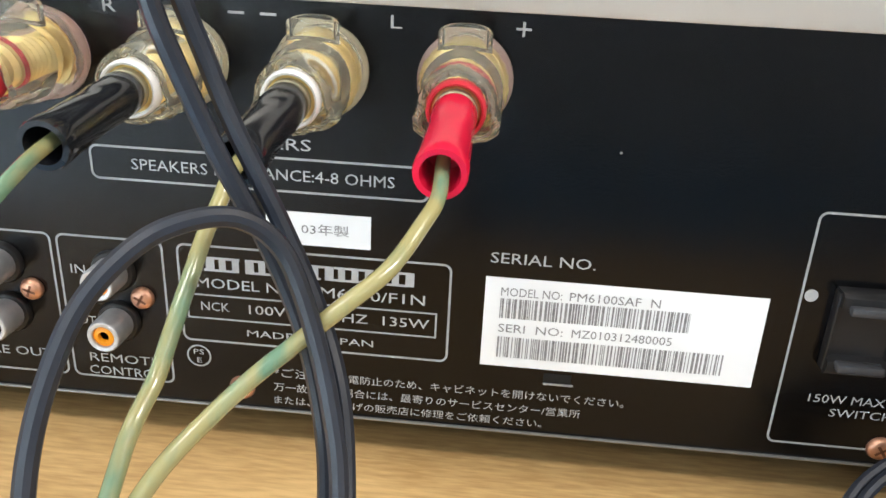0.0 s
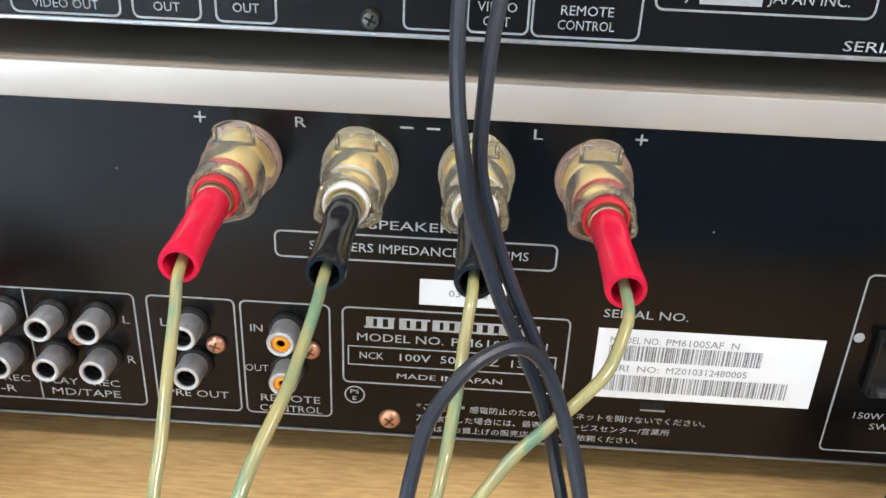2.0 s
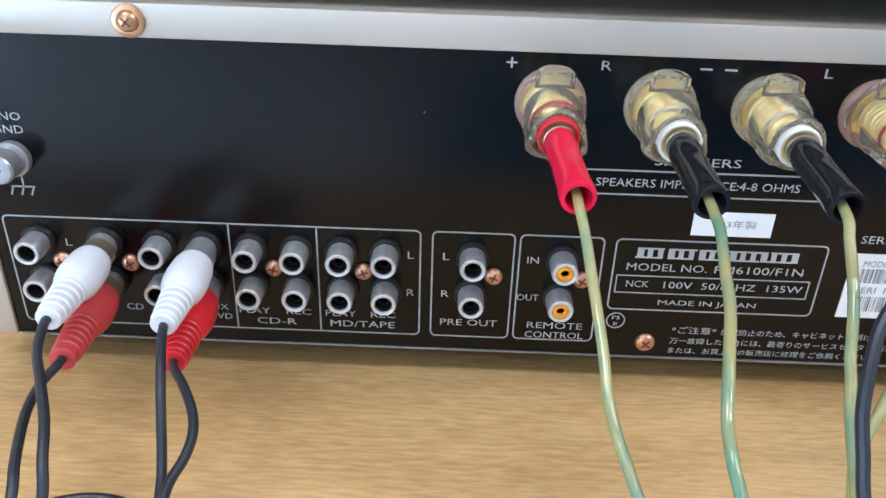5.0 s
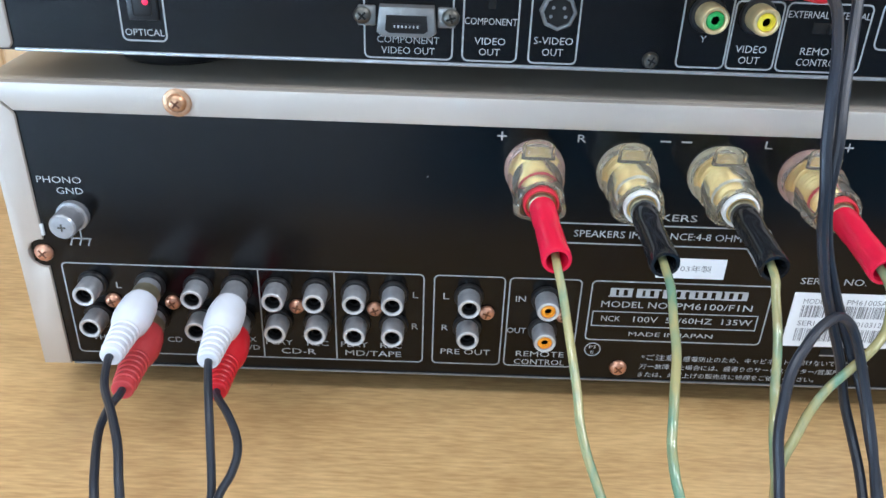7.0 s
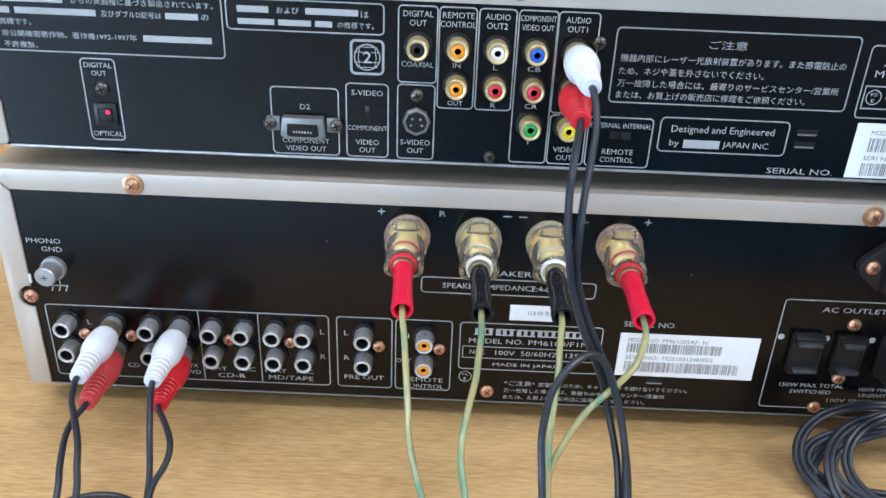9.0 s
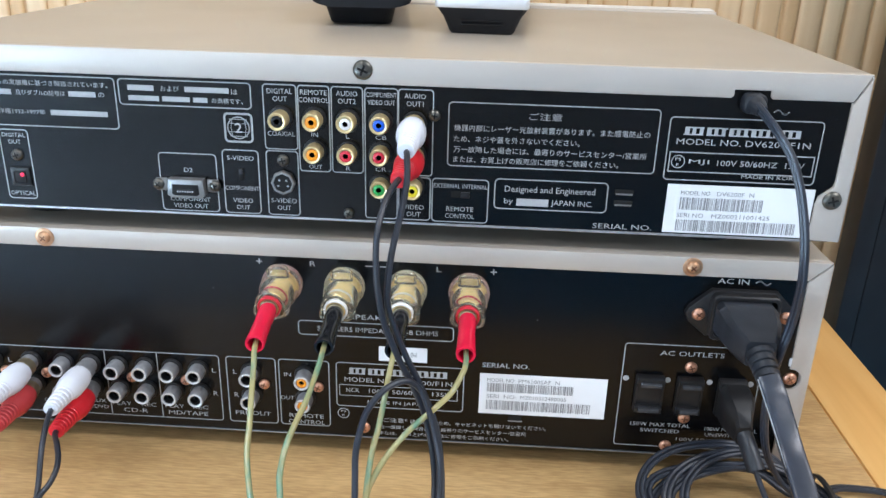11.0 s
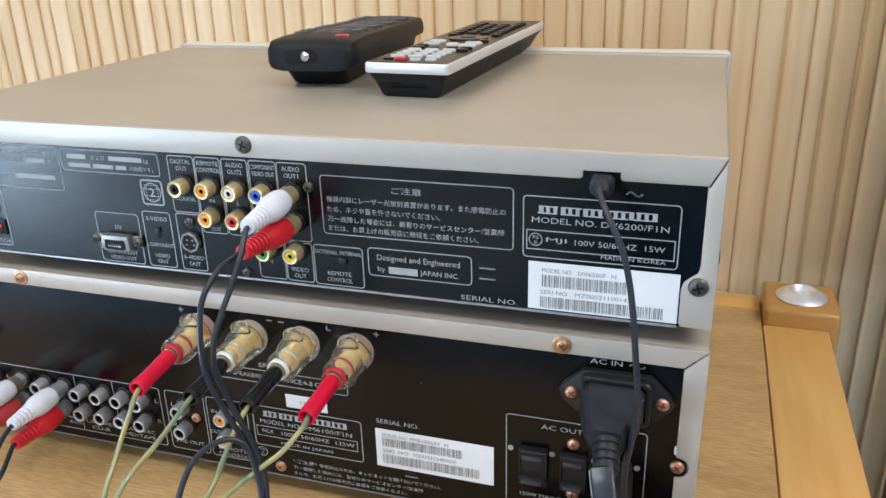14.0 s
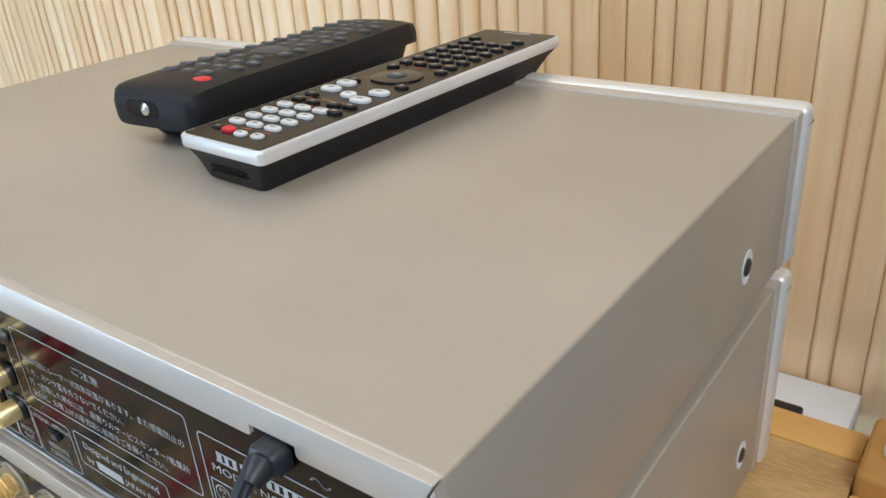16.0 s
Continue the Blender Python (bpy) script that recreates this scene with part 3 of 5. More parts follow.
def rca(parent, x, z, length, shell, ins, r=4.3, deep=3.4):
    """A phono socket: shell, insulator, dark bore."""
    n = length
    j = part("phono_socket", lathe([(r, 0), (r, n - 0.8), (r - 0.35, n - 0.1), (r - 0.7, n), (r - 1.35, n - 0.1), (r - 1.5, n - 0.5), (r - 1.5, n - 4.6)], (x, -0.2, z), segs=24, open_end=True), shell, parent)
    part("rim", lathe([(r - 0.25, n - 0.15), (r - 0.45, n + 0.12), (r - 1.0, n + 0.1), (r - 1.3, n - 0.1)], (x, -0.2, z), segs=24, open_end=True, open_start=True), SOCKET_RIM if shell is GREY_SHELL else shell, j)
    d = n - deep
    part("insulator", lathe([(r - 1.51, n - 0.6), (r - 1.55, n - 0.8), (r - 1.6, d), (2.0, d + 0.3), (1.3, d + 0.4), (1.2, d - 1.0)], (x, -0.2, z), segs=20, open_end=True, open_start=True), ins, j)
    # shallow disc, coloured near-black for the bore's inner shade
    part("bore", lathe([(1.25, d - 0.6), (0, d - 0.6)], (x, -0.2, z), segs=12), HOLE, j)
    part("collar", lathe([(r + 1.3, -0.2), (r + 1.3, 0.7), (r + 0.9, 1.4), (r, 1.5)], (x, 0, z), segs=24), BLACK, j)
    return j


def plug(name, start, end, mat, label, metal, cable_pts, category, group, cable_r=1.3):
    """A moulded phono plug with its lead."""
    s, e = Vector(start), Vector(end)
    d = e - s
    n = d.length
    t = thing(name, label, category, group)
    pr = [(5.0, 2.5), (5.6, 3.0), (6.1, 5.5), (6.4, 10), (6.3, 14), (5.9, 16.5), (5.1, 18.4), (4.8, 20)]
    k = 20.0
    while k < n - 2.5:
        f = (k - 20) / max(n - 22, 1)
        r = 4.75 - 1.0 * f
        pr += [(r, k + 0.1), (r, k + 1.2), (r - 0.36, k + 1.6), (r - 0.36, k + 2.3)]
        k += 2.6
    pr += [(3.6, n - 2), (3.5, n - 0.3), (3.1, n), (1.2, n)]
    body = part("moulded_body", lathe(pr, s, d, 24), mat, t)
    part("metal_collar", lathe([(4.9, -3.0), (5.0, 2.7), (4.6, 2.7)], s, d, 24), metal, t)
    bm = tube([tuple(e - d.normalized() * 1.5)] + cable_pts, cable_r, 10, 7)
    part("lead", bm, CABLE, t, "thin slate black lead")
    return t


# ---- the amplifier ----
amp = thing("amplifier", "champagne stereo amplifier with a black rear panel, on an oak table", "amplifier")
tab_amp = [(208, 12.5), (208, 54.5)] + [(208.5 + 5.6 * math.sin(radians(a)), 60 - 5.6 * math.cos(radians(a))) for a in range(10, 180, 20)] + [(208, 65.5), (208, 111)]
casing(amp, 218, 12, 122, 272, 9.6, 208, tab_amp)
fascia(amp, 221, 6, 124.5, 265, 288)
for x in (-160, 160):
    for y in (45, 240):
        foot(amp, x, y, 0, 11.5)
ap = part("rear_panel", prism([(-213, 12.6), (213, 12.6), (213, 116), (-213, 116)], 0, 1.5), PANEL, amp, "black painted steel rear panel")
part("panel_fold", rbox((-207, -0.9, 12.2), (207, 0, 12.9), 0.3), NICKEL, amp, "bare steel folded edge")
part("base_plate", rbox((-214, 2, 11.3), (214, 264, 11.9), 0.2), BLACK, amp, "black steel underside")
for x in (-154.8, 154):
    screw(amp, x, 117, 3.0, BRONZE, -1.2, washer=4.6)
for x in (-209, 209):
    screw(amp, x, 60, 3.4, COPPER, 0)
    part("hinge_tab", rbox((x - 2 if x > 0 else x, -1.0, 67), (x if x > 0 else x + 2, 0, 71.5), 0.3), SHELF, amp)
for y, z in ((32, 40), (238, 40)):
    side_screw(amp, 218, y, z)
# printing
for s, x, w in (("+", -51, 3.6), ("R", -25, 3.3), ("-", 2.2, 4), ("-", 9, 4), ("L", 35.8, 2.8), ("+", 61.8, 3.6)):
    words(ap, s, x, 109.2, 3.3 if s == "+" else 0.6 if s == "-" else 2.9, w * 0.86)
words(ap, "SPEAKERS", 5.0, 81.8, 2.9, 25)
frame_line(ap, -33.5, 70.6, 44, 78.8, 2)
words(ap, "SPEAKERS IMPEDANCE:4-8 OHMS", 6.2, 74.7, 2.9, 60)
frame_line(ap, -15.2, 30.4, 50, 56.2, 2)
maker_mark(ap, -8.2, 42.4, 49.6, 53.2)
words(ap, "MODEL NO.", -10.8, 46.4, 2.9, 25, "l")
words(ap, "PM6100/F1N", 16.5, 46.4, 2.9, 27.5, "l")
frame_line(ap, -13.6, 36.7, 47, 43.4, 0.2, 0.45)
words(ap, "NCK", -6.6, 40.2, 2.6, 7)
words(ap, "100V  50/60HZ  135W", 23.4, 40.2, 2.7, 43.5)
words(ap, "MADE IN JAPAN", 16.4, 33.4, 2.6, 31)
circle_line(ap, -11.6, 26.2, 3.1, 0.45)
words(ap, "PS", -11.6, 27.3, 1.6, 2.6)
words(ap, "E", -11.6, 24.9, 1.5, 1.2)
words(ap, "*ご注意*", 7, 23.4, 3.0, 14.5, "l")
words(ap, "感電防止のため、キャビネットを開けないでください。", 23, 23.2, 2.7, 70, "l")
words(ap, "万一故障した場合には、最寄りのサービスセンター/営業所", 7, 19.2, 2.7, 76, "l")
words(ap, "または、お買上げの販売店に修理をご依頼ください。", 7, 15.4, 2.6, 67, "l")
screw(ap, -1, 18.2, 3.3, COPPER)
words(ap, "SERIAL NO.", 58.6, 58.8, 2.9, 23.6, "l")
frame_line(ap, -204.2, 17.4, -74.8, 56.3, 2)
for x in (-134.4, -107.2):
    strokes("printed_line", ap, ((x, 17.8, x, 56),))
frame_line(ap, -71.6, 17.4, -45.8, 56.3, 2)
frame_line(ap, -44.6, 17.4, -18.4, 56.3, 2)
for s, x, z, h, w in (("PHONO", -191, 24.4, 2.6, 12.5), ("CD", -167.5, 24.4, 2.6, 5.5), ("TUNER", -155, 24.4, 2.6, 12), ("AUX", -141, 25.6, 2.4, 8), ("/DVD", -140.5, 22, 2.4, 9),
                      ("PLAY", -128.5, 24.8, 2.5, 10), ("REC", -114.2, 24.8, 2.5, 8), ("CD-R", -121.5, 20.9, 2.7, 13), ("PLAY", -100.5, 24.8, 2.5, 10), ("REC", -86.8, 24.8, 2.5, 8),
                      ("MD/TAPE", -93.5, 20.9, 2.7, 21), ("L", -78, 47.4, 2.8, 2), ("R", -78, 33.8, 2.8, 2.4), ("L", -184.8, 47.4, 2.8, 2), ("PRE OUT", -59, 23.1, 2.7, 18.5),
                      ("L", -67, 47.4, 2.8, 2), ("R", -67, 33.8, 2.8, 2.4), ("IN", -40, 47.3, 2.6, 3.6), ("OUT", -40.6, 33.6, 2.6, 7), ("REMOTE", -31, 23.2, 2.7, 18), ("CONTROL", -31, 19.5, 2.7, 19),
                      ("PHONO", -198.5, 88.2, 2.7, 15), ("GND", -195.5, 84.2, 2.7, 9), ("AC OUTLETS", 160.6, 70.6, 2.8, 31), ("AC IN", 174.2, 110.2, 2.9, 14.5),
                      ("150W MAX TOTAL", 150, 29.6, 2.4, 30), ("SWITCHED", 150.2, 26, 2.4, 19.5), ("100W MAX TOTAL", 185.4, 28.6, 2.3, 26), ("UNSWITCHED", 184, 25.2, 2.3, 22), ("100V 50/60HZ", 172, 21.6, 2.3, 26)):
    words(ap, s, x, z, h, w)


def tilde(parent, x, z, w):
    pts = [(x + w * (k / 10 - 0.5), z + 0.9 * math.sin(2 * math.pi * k / 10)) for k in range(11)]
    strokes("printed_wave", parent, [(*pts[k], *pts[k + 1]) for k in range(10)], 0.6, PRINT)


tilde(ap, 188, 110, 6.5)
strokes("earth_symbol", ap, ((-194.8, 71, -194.8, 66), (-198.3, 66, -191.6, 66), (-198, 66, -199, 63.4), (-194.8, 66, -195.8, 63.4), (-191.8, 66, -192.8, 63.4)), 0.55)
# open lower right corner of the outlet frame is hidden by the leads
frame_line(ap, 127.6, 16.4, 195, 75.4, 2)
for x in (130, 150.6, 171, 191):
    part("printed_dot", lathe([(1.5, 0), (1.5, 0.15), (0, 0.15)], (x, 0, 55.6), segs=16), PRINT, ap)
for x, z in ((160.9, 63.4), (161.2, 34.4), (154, 17.4)):
    screw(ap, x, z, 3.1, COPPER)
# no opening is cut; a near-black plate paints the slot's shade
part("panel_slot", rbox((73.2, -0.25, 27.2), (79.8, 0.1, 29.8), 0.1), HOLE, ap)
part("slot_lip", rbox((73.2, -0.4, 26.7), (80.4, 0, 27.2), 0.1), GREY_SHELL, ap)
# stickers
yr = part("date_sticker", rbox((6.8, -0.25, 58.2), (31, 0, 66.2)), PAPER, ap, "small white date label")
words(yr, "03年製", 20.5, 62.3, 3.0, 11, mat=INK, y=-0.32)
st = part("serial_sticker", rbox((57.8, -0.3, 30.9), (121.4, 0, 54)), PAPER, ap, "white paper serial label with barcodes")
words(st, "MODEL NO:", 61.5, 50.6, 2.4, 14, "l", INK, -0.4)
words(st, "PM6100SAF  N", 77.2, 50.6, 2.4, 20.5, "l", INK, -0.4)
barcode(st, 61.5, 104.8, 43.8, 48.9, -0.4, 3)
words(st, "SERI  NO:", 61.5, 41.2, 2.4, 15, "l", INK, -0.4)
words(st, "MZ010312480005", 78.6, 41.2, 2.4, 23, "l", INK, -0.4)
barcode(st, 61.5, 113.8, 33.4, 38.9, -0.4, 5)
# phono sockets
for x in (-194, -156.3, -128, -113.6, -99.6, -85.9):
    for z in (47.6, 34.2):
        rca(amp, x, z, 8.8, GREY_SHELL, BLACK_IN, 4.1)
for x, ins in ((-58.8, BLACK_IN), (-31, ORANGE)):
    for z in (47.6, 34.2):
        rca(amp, x, z, 8.8, GREY_SHELL, ins, 4.1, deep=0.8 if ins is ORANGE else 3.4)
for x in (-173.5, -142.5):
    for z in (47.6, 34.2):
        rca(amp, x, z, 7.5, GREY_SHELL, BLACK_IN)
for x in (-187.6, -166, -121, -92.8, -52, -24.3):
    screw(amp, x, 41.2, 2.9, COPPER, -0.5)
# earth terminal
gnd = part("earth_terminal", lathe([(5.4, 0), (5.4, 2.2), (4.6, 2.6), (4.6, 3.4)] + [(4.5, 3.5), (4.5, 9.5), (4.0, 10.2), (0, 10.3)], (-195.6, -0.2, 75.4), segs=40,
                                  shape=lambda a, s: 1 + (0.05 * math.sin(a * 20) if 3.4 < s < 10 else 0)), GREY_SHELL, amp, "knurled nickel earth terminal")
part("cross_slot", rbox((-197, -10.65, 75.1), (-194.2, -10.55, 75.7), bm=rbox((-195.9, -10.64, 74), (-195.3, -10.54, 76.8))), DARK_SCREW, gnd)
# mains outlets
for x, w in ((135.2, 13.2), (155.4, 12.0), (175.4, 13.0)):
    prof = [(0, 58.4), (-3.4, 58.4), (-4.6, 57.6), (-4.8, 56.2), (-4.8, 55.2), (-2.0, 54.4), (-2.0, 42.6), (-4.4, 41.6), (-4.6, 40.6), (-4.2, 39.0), (-3.4, 38.2), (0, 38.2)]
    o = part("mains_outlet", loft([[(xx, y, z) for y, z in prof] for xx in (x, x + w)]), BLACK, amp, "black two-pin mains outlet")
    for cx in (x - 0.4, x + w - 0.5):
        part("outlet_cheek", rbox((cx, -3.0, 38.6), (cx + 0.9, 0, 58.0), 0.3), BLACK, o)
    # sills in lightened plastic, their highlight painted in
    for zz in (55.4, 41.4):
        part("outlet_sill", rbox((x + 1.4, -6.6, zz - 1.4), (x + w - 1.4, -3.4, zz + 0.7), 0.6), BLACK_GLOSS, o)
# mains inlet
hexa = [(153.4, 94), (155, 97.6), (164.5, 106.5), (195, 106.5), (203.5, 98), (205.6, 94), (203.5, 90), (196, 82.5), (164, 82.5), (155, 90)]
inlet = part("mains_inlet", prism(hexa, -3.2, 0, 0.6), BLACK, amp, "black flanged mains inlet")
rim = bmesh.new()
ro, ri = round_rect(164, 83, 195.4, 106, 3), round_rect(166, 85, 193.4, 104, 2)
loft([[(x, y, z) for x, z in ring] for y, ring in ((-3.1, ro), (-7.6, ro), (-8.4, round_rect(164.6, 83.6, 194.8, 105.4, 2.6)), (-8.4, ri), (-3.1, ri))], rim, cap=False)
part("inlet_rim", rim, BLACK, inlet)
for x in (159.4, 200.2):
    screw(inlet, x, 94, 3.2, COPPER, -3.2)

# speaker terminals
def terminal(parent, x, ring):
    """A clear-capped binding post: threaded gold core, clear flange, three-lobed clear nut with an oval lug, coloured ring."""
    c, ax = (x, 0, 98.9), (0, -1, -0.04)
    t = part("speaker_terminal", lathe([(5.2, -0.5), (5.2, 1.9), (4.6, 2.2)] + sum([[(3.6, 2.4 + k * 2.0), (5.0, 3.2 + k * 2.0), (5.0, 3.5 + k * 2.0), (3.6, 4.3 + k * 2.0)] for k in range(9)], [])
                                          + [(4.2, 20.8), (4.6, 21.0), (4.6, 26.4), (4.0, 27.2)], c, ax, 24), GOLD_POST, parent, "gold threaded speaker terminal")

    def lobes(a, s):
        w = max(0.0, math.cos(3 * (a - math.pi / 2))) ** 1.5
        up = math.sin(a) > 0.4
        return 1 + (0.05 if up else 0.24) * w * min(1.0, max(0.0, (s - 12) / 6)) + 0.012 * math.cos(24 * a)

    part("clear_flange", lathe([(8.2, 0.7), (9.6, 0.7), (9.9, 1.2), (9.9, 3.4), (9.6, 4.2), (9.1, 4.6), (8.4, 4.4), (8.3, 1.4)], c, ax, 36), CLEAR, t, "clear yellowed plastic flange")
    part("clear_nut", lathe([(6.4, 5.2), (8.7, 4.9), (9.1, 5.6), (9.0, 10.5), (8.3, 13.5), (7.3, 16), (7.0, 18), (7.3, 20), (7.3, 24.2), (7.0, 25.8), (6.2, 26.3), (5.7, 26.0), (5.6, 20), (6.2, 15), (6.4, 9)], c, ax, 48, lobes), CLEAR, t, "clear three-lobed plastic nut")
    part("rear_ring", lathe([(9.3, -0.3), (9.5, 0.1), (9.5, 0.6), (5.2, 0.9)], c, ax, 32), PINK_IN if ring is RED_IN else IVORY_IN, t)
    part("inner_band", lathe([(5.3, 17.0), (5.5, 17.2), (5.5, 18.6), (5.3, 18.8)], c, ax, 28, open_end=True, open_start=True), ring, t)
    part("colour_ring", lathe([(4.9, 23.5), (5.3, 23.8), (5.5, 26.4), (5.4, 27.4), (5.1, 27.9), (4.7, 27.7), (4.6, 26.5)], c, ax, 28), ring, t)
    # oval lug on top, open upwards
    oval = []
    for k, up in ((1.0, 7.6), (1.0, 11.6), (0.96, 12.0), (0.84, 12.0), (0.80, 11.6), (0.80, 8.6)):
        oval.append([(x + 5.3 * k * math.cos(2 * math.pi * n / 24), -9.2 + 3.6 * k * math.sin(2 * math.pi * n / 24), 98.5 + up - 0.9 * abs(math.cos(2 * math.pi * n / 24)) ** 3) for n in range(24)])
    part("clear_lug", loft(oval), CLEAR, t, "clear open oval lug")
    return t


POSTS = (-39.8, -9.4, 20.6, 50.6)
for x, ring in zip(POSTS, (RED_IN, WHITE_IN, WHITE_IN, RED_IN)):
    terminal(amp, x, ring)


# speaker leads with their sleeved plugs
def speaker_lead(x, xe, mat, colour, pts):
    t = thing("speaker_lead", f"translucent straw and green speaker wire with a {colour} sleeved plug", "speaker cable", "speaker leads")
    a, b = Vector((x, -28.4, 97.8)), Vector((xe, -57.2, 95.4))
    n = (b - a).length
    s = part("sleeve", lathe([(2.5, 0), (3.7, 0.2), (4.05, 1.5), (4.1, 9), (3.85, 12), (3.95, 16), (4.05, n - 5), (4.2, n - 3), (4.2, n - 0.6), (4.0, n), (3.1, n), (2.9, n - 1), (2.8, n - 9), (0, n - 9)],
                              a, b - a, 28, lambda g, q: 1 - (0.15 * max(0, math.cos(2 * g + math.pi)) ** 2 + 0.05 * max(0, math.cos(2 * g)) ** 2 if 5 < q < 14 else 0)), mat, t, f"{colour} plastic sleeve")
    part("plug_neck", lathe([(4.0, -4.0), (4.0, 0.1), (3.7, 0.3)], a, b - a, 20), BRASS, s, "dull brass plug neck")
    part("wire", tube([tuple(a.lerp(b, 0.8))] + pts, 1.22, 12, 8), WIRE, t)
    return t


speaker_lead(-39.8, -38.2, SLEEVE_RED, "red", [(-38, -58.6, 93.7), (-37, -64, 90), (-36, -71, 84.5), (-35, -78, 79), (-34, -85, 73), (-33.5, -91, 68), (-32, -97, 63), (-29.5, -104, 58), (-25, -116, 48), (-20, -138, 27), (-14, -158, 8), (-10, -172, -14), (-9, -178, -60), (-9, -180, -320)])
speaker_lead(-9.4, -8.9, SLEEVE_BLACK, "black", [(-9, -59.6, 94.6), (-9, -66, 93), (-10, -76, 89), (-11, -85, 86), (-13, -94, 82.5), (-14.5, -101, 79), (-15.3, -106, 75), (-15.2, -112, 71), (-14, -117, 66), (-11, -130, 50), (-7, -150, 24), (-4, -166, 4), (-2, -176, -30), (-2, -182, -320)])
speaker_lead(20.6, 20.9, SLEEVE_BLACK, "black", [(20.5, -59.6, 93.7), (20, -63, 91), (19.4, -68, 87.5), (19, -72, 84), (18.4, -76, 80), (17.8, -79, 76.5), (17.2, -82, 73), (16.2, -87, 69.5), (15.5, -91, 65.5), (15, -103, 54), (16, -128, 28), (18, -156, 6), (20, -174, -18), (21, -180, -320)])
speaker_lead(50.6, 50.8, SLEEVE_RED, "red", [(51, -60.6, 93.2), (49.5, -66, 91), (46, -73, 87), (41, -77.5, 83.5), (35.5, -80, 79), (30, -82.5, 74.5), (25, -86.5, 70), (21, -91, 66), (17.5, -94.5, 60.5), (15, -100, 55), (13, -115, 42), (13, -140, 20), (14, -162, 3), (15, -175, -20), (16, -183, -320)])

# phono leads of the amplifier
plug("phono_plug", (-173, -8.5, 47.4), (-171.8, -43, 47.8), WHITE_PLUG, "white moulded phono plug with a ribbed tail and black lead", BRASS,
     [(-172, -45, 47.6), (-169.5, -55, 46), (-163, -67, 46), (-157.5, -78, 44), (-154.5, -87, 40.5), (-153, -93, 35), (-153, -104, 25), (-158, -125, 8), (-175, -142, 1.6), (-230, -150, 1.6), (-300, -140, 1.6)], "phono plug", "phono plugs")
plug("phono_plug", (-173, -8.5, 34.2), (-168.8, -46, 37), FADED_RED, "faded red moulded phono plug with a black lead", BRASS,
     [(-168.6, -49, 37.5), (-169.8, -55, 37), (-169, -64, 37), (-166, -74, 38), (-162.5, -85, 37), (-160.5, -92, 34), (-160, -105, 24), (-166, -124, 7), (-184, -136, 1.6), (-235, -142, 1.6), (-300, -130, 1.6)], "phono plug", "phono plugs")
plug("phono_plug", (-142.2, -8.5, 47.4), (-141.8, -42, 46.6), WHITE_PLUG, "white moulded phono plug with a ribbed tail and black lead", GREY_SHELL,
     [(-141, -45, 46), (-139.3, -52, 44), (-137.3, -60, 40), (-136, -66, 34), (-135, -71, 28), (-134.3, -77, 22), (-136, -88, 8), (-145, -100, 1.8), (-165, -112, 1.6), (-200, -118, 1.6), (-260, -130, 1.6)], "phono plug", "phono plugs")
plug("phono_plug", (-142.2, -8.5, 34.2), (-139.6, -44.5, 36.4), RED_PLUG, "red moulded phono plug with a ribbed tail and black lead", GREY_SHELL,
     [(-138.6, -47, 36.8), (-133.5, -55, 37), (-129, -63, 36), (-127.2, -69, 34), (-128.2, -74, 30.5), (-131, -79, 26.5), (-133.5, -84, 18), (-138, -96, 4), (-150, -108, 1.8), (-190, -122, 1.6), (-250, -136, 1.6)], "phono plug", "phono plugs")

# ---- the disc player ----
dvd = thing("disc_player", "champagne disc player with a black rear panel, standing on the amplifier", "disc player")
tab_dvd = [(204.6, 132.6), (203.6, 134), (203.6, 150), (204.6, 153.5), (207.5, 156), (210, 158), (210.6, 161), (210.6, 195.5)]
casing(dvd, 217.5, 132, 208, 270, 12, 211, tab_dvd, notch=(160.5, 176, 3.6))
fascia(dvd, 221, 131.5, 210.6, 263, 284)
for x in (-165, 165):
    for y in (40, 245):
        foot(dvd, x, y, 122.2, 9.6, 22)
dp = part("rear_panel", prism([(-214, 132.3), (214, 132.3), (214, 201), (-214, 201)], 0, 1.5), PANEL, dvd, "black painted steel rear panel")
part("panel_fold", rbox((-203, -1.0, 131.7), (203, 0, 132.8), 0.3), GREY_SHELL, dvd, "bare steel folded edge")
part("base_plate", rbox((-214, 2, 131.2), (214, 262, 131.9), 0.2), BLACK, dvd, "black steel underside")
screw(dvd, 0.3, 202.2, 4.4, DARK_SCREW, -1.2)
for x in (-210.5, 210.5):
    screw(dvd, x, 152, 4.3, DARK_SCREW, -1.2)
for y, z in ((34, 152.5), (211, 159)):
    side_screw(dvd, 217.5, y, z)
for x, z, r in ((-7, 135.6, 2.6), (32, 183.2, 2.7), (-37, 159.8, 2.8), (-162, 157.2, 2.8)):
    screw(dp, x, z, r, DARK_SCREW)
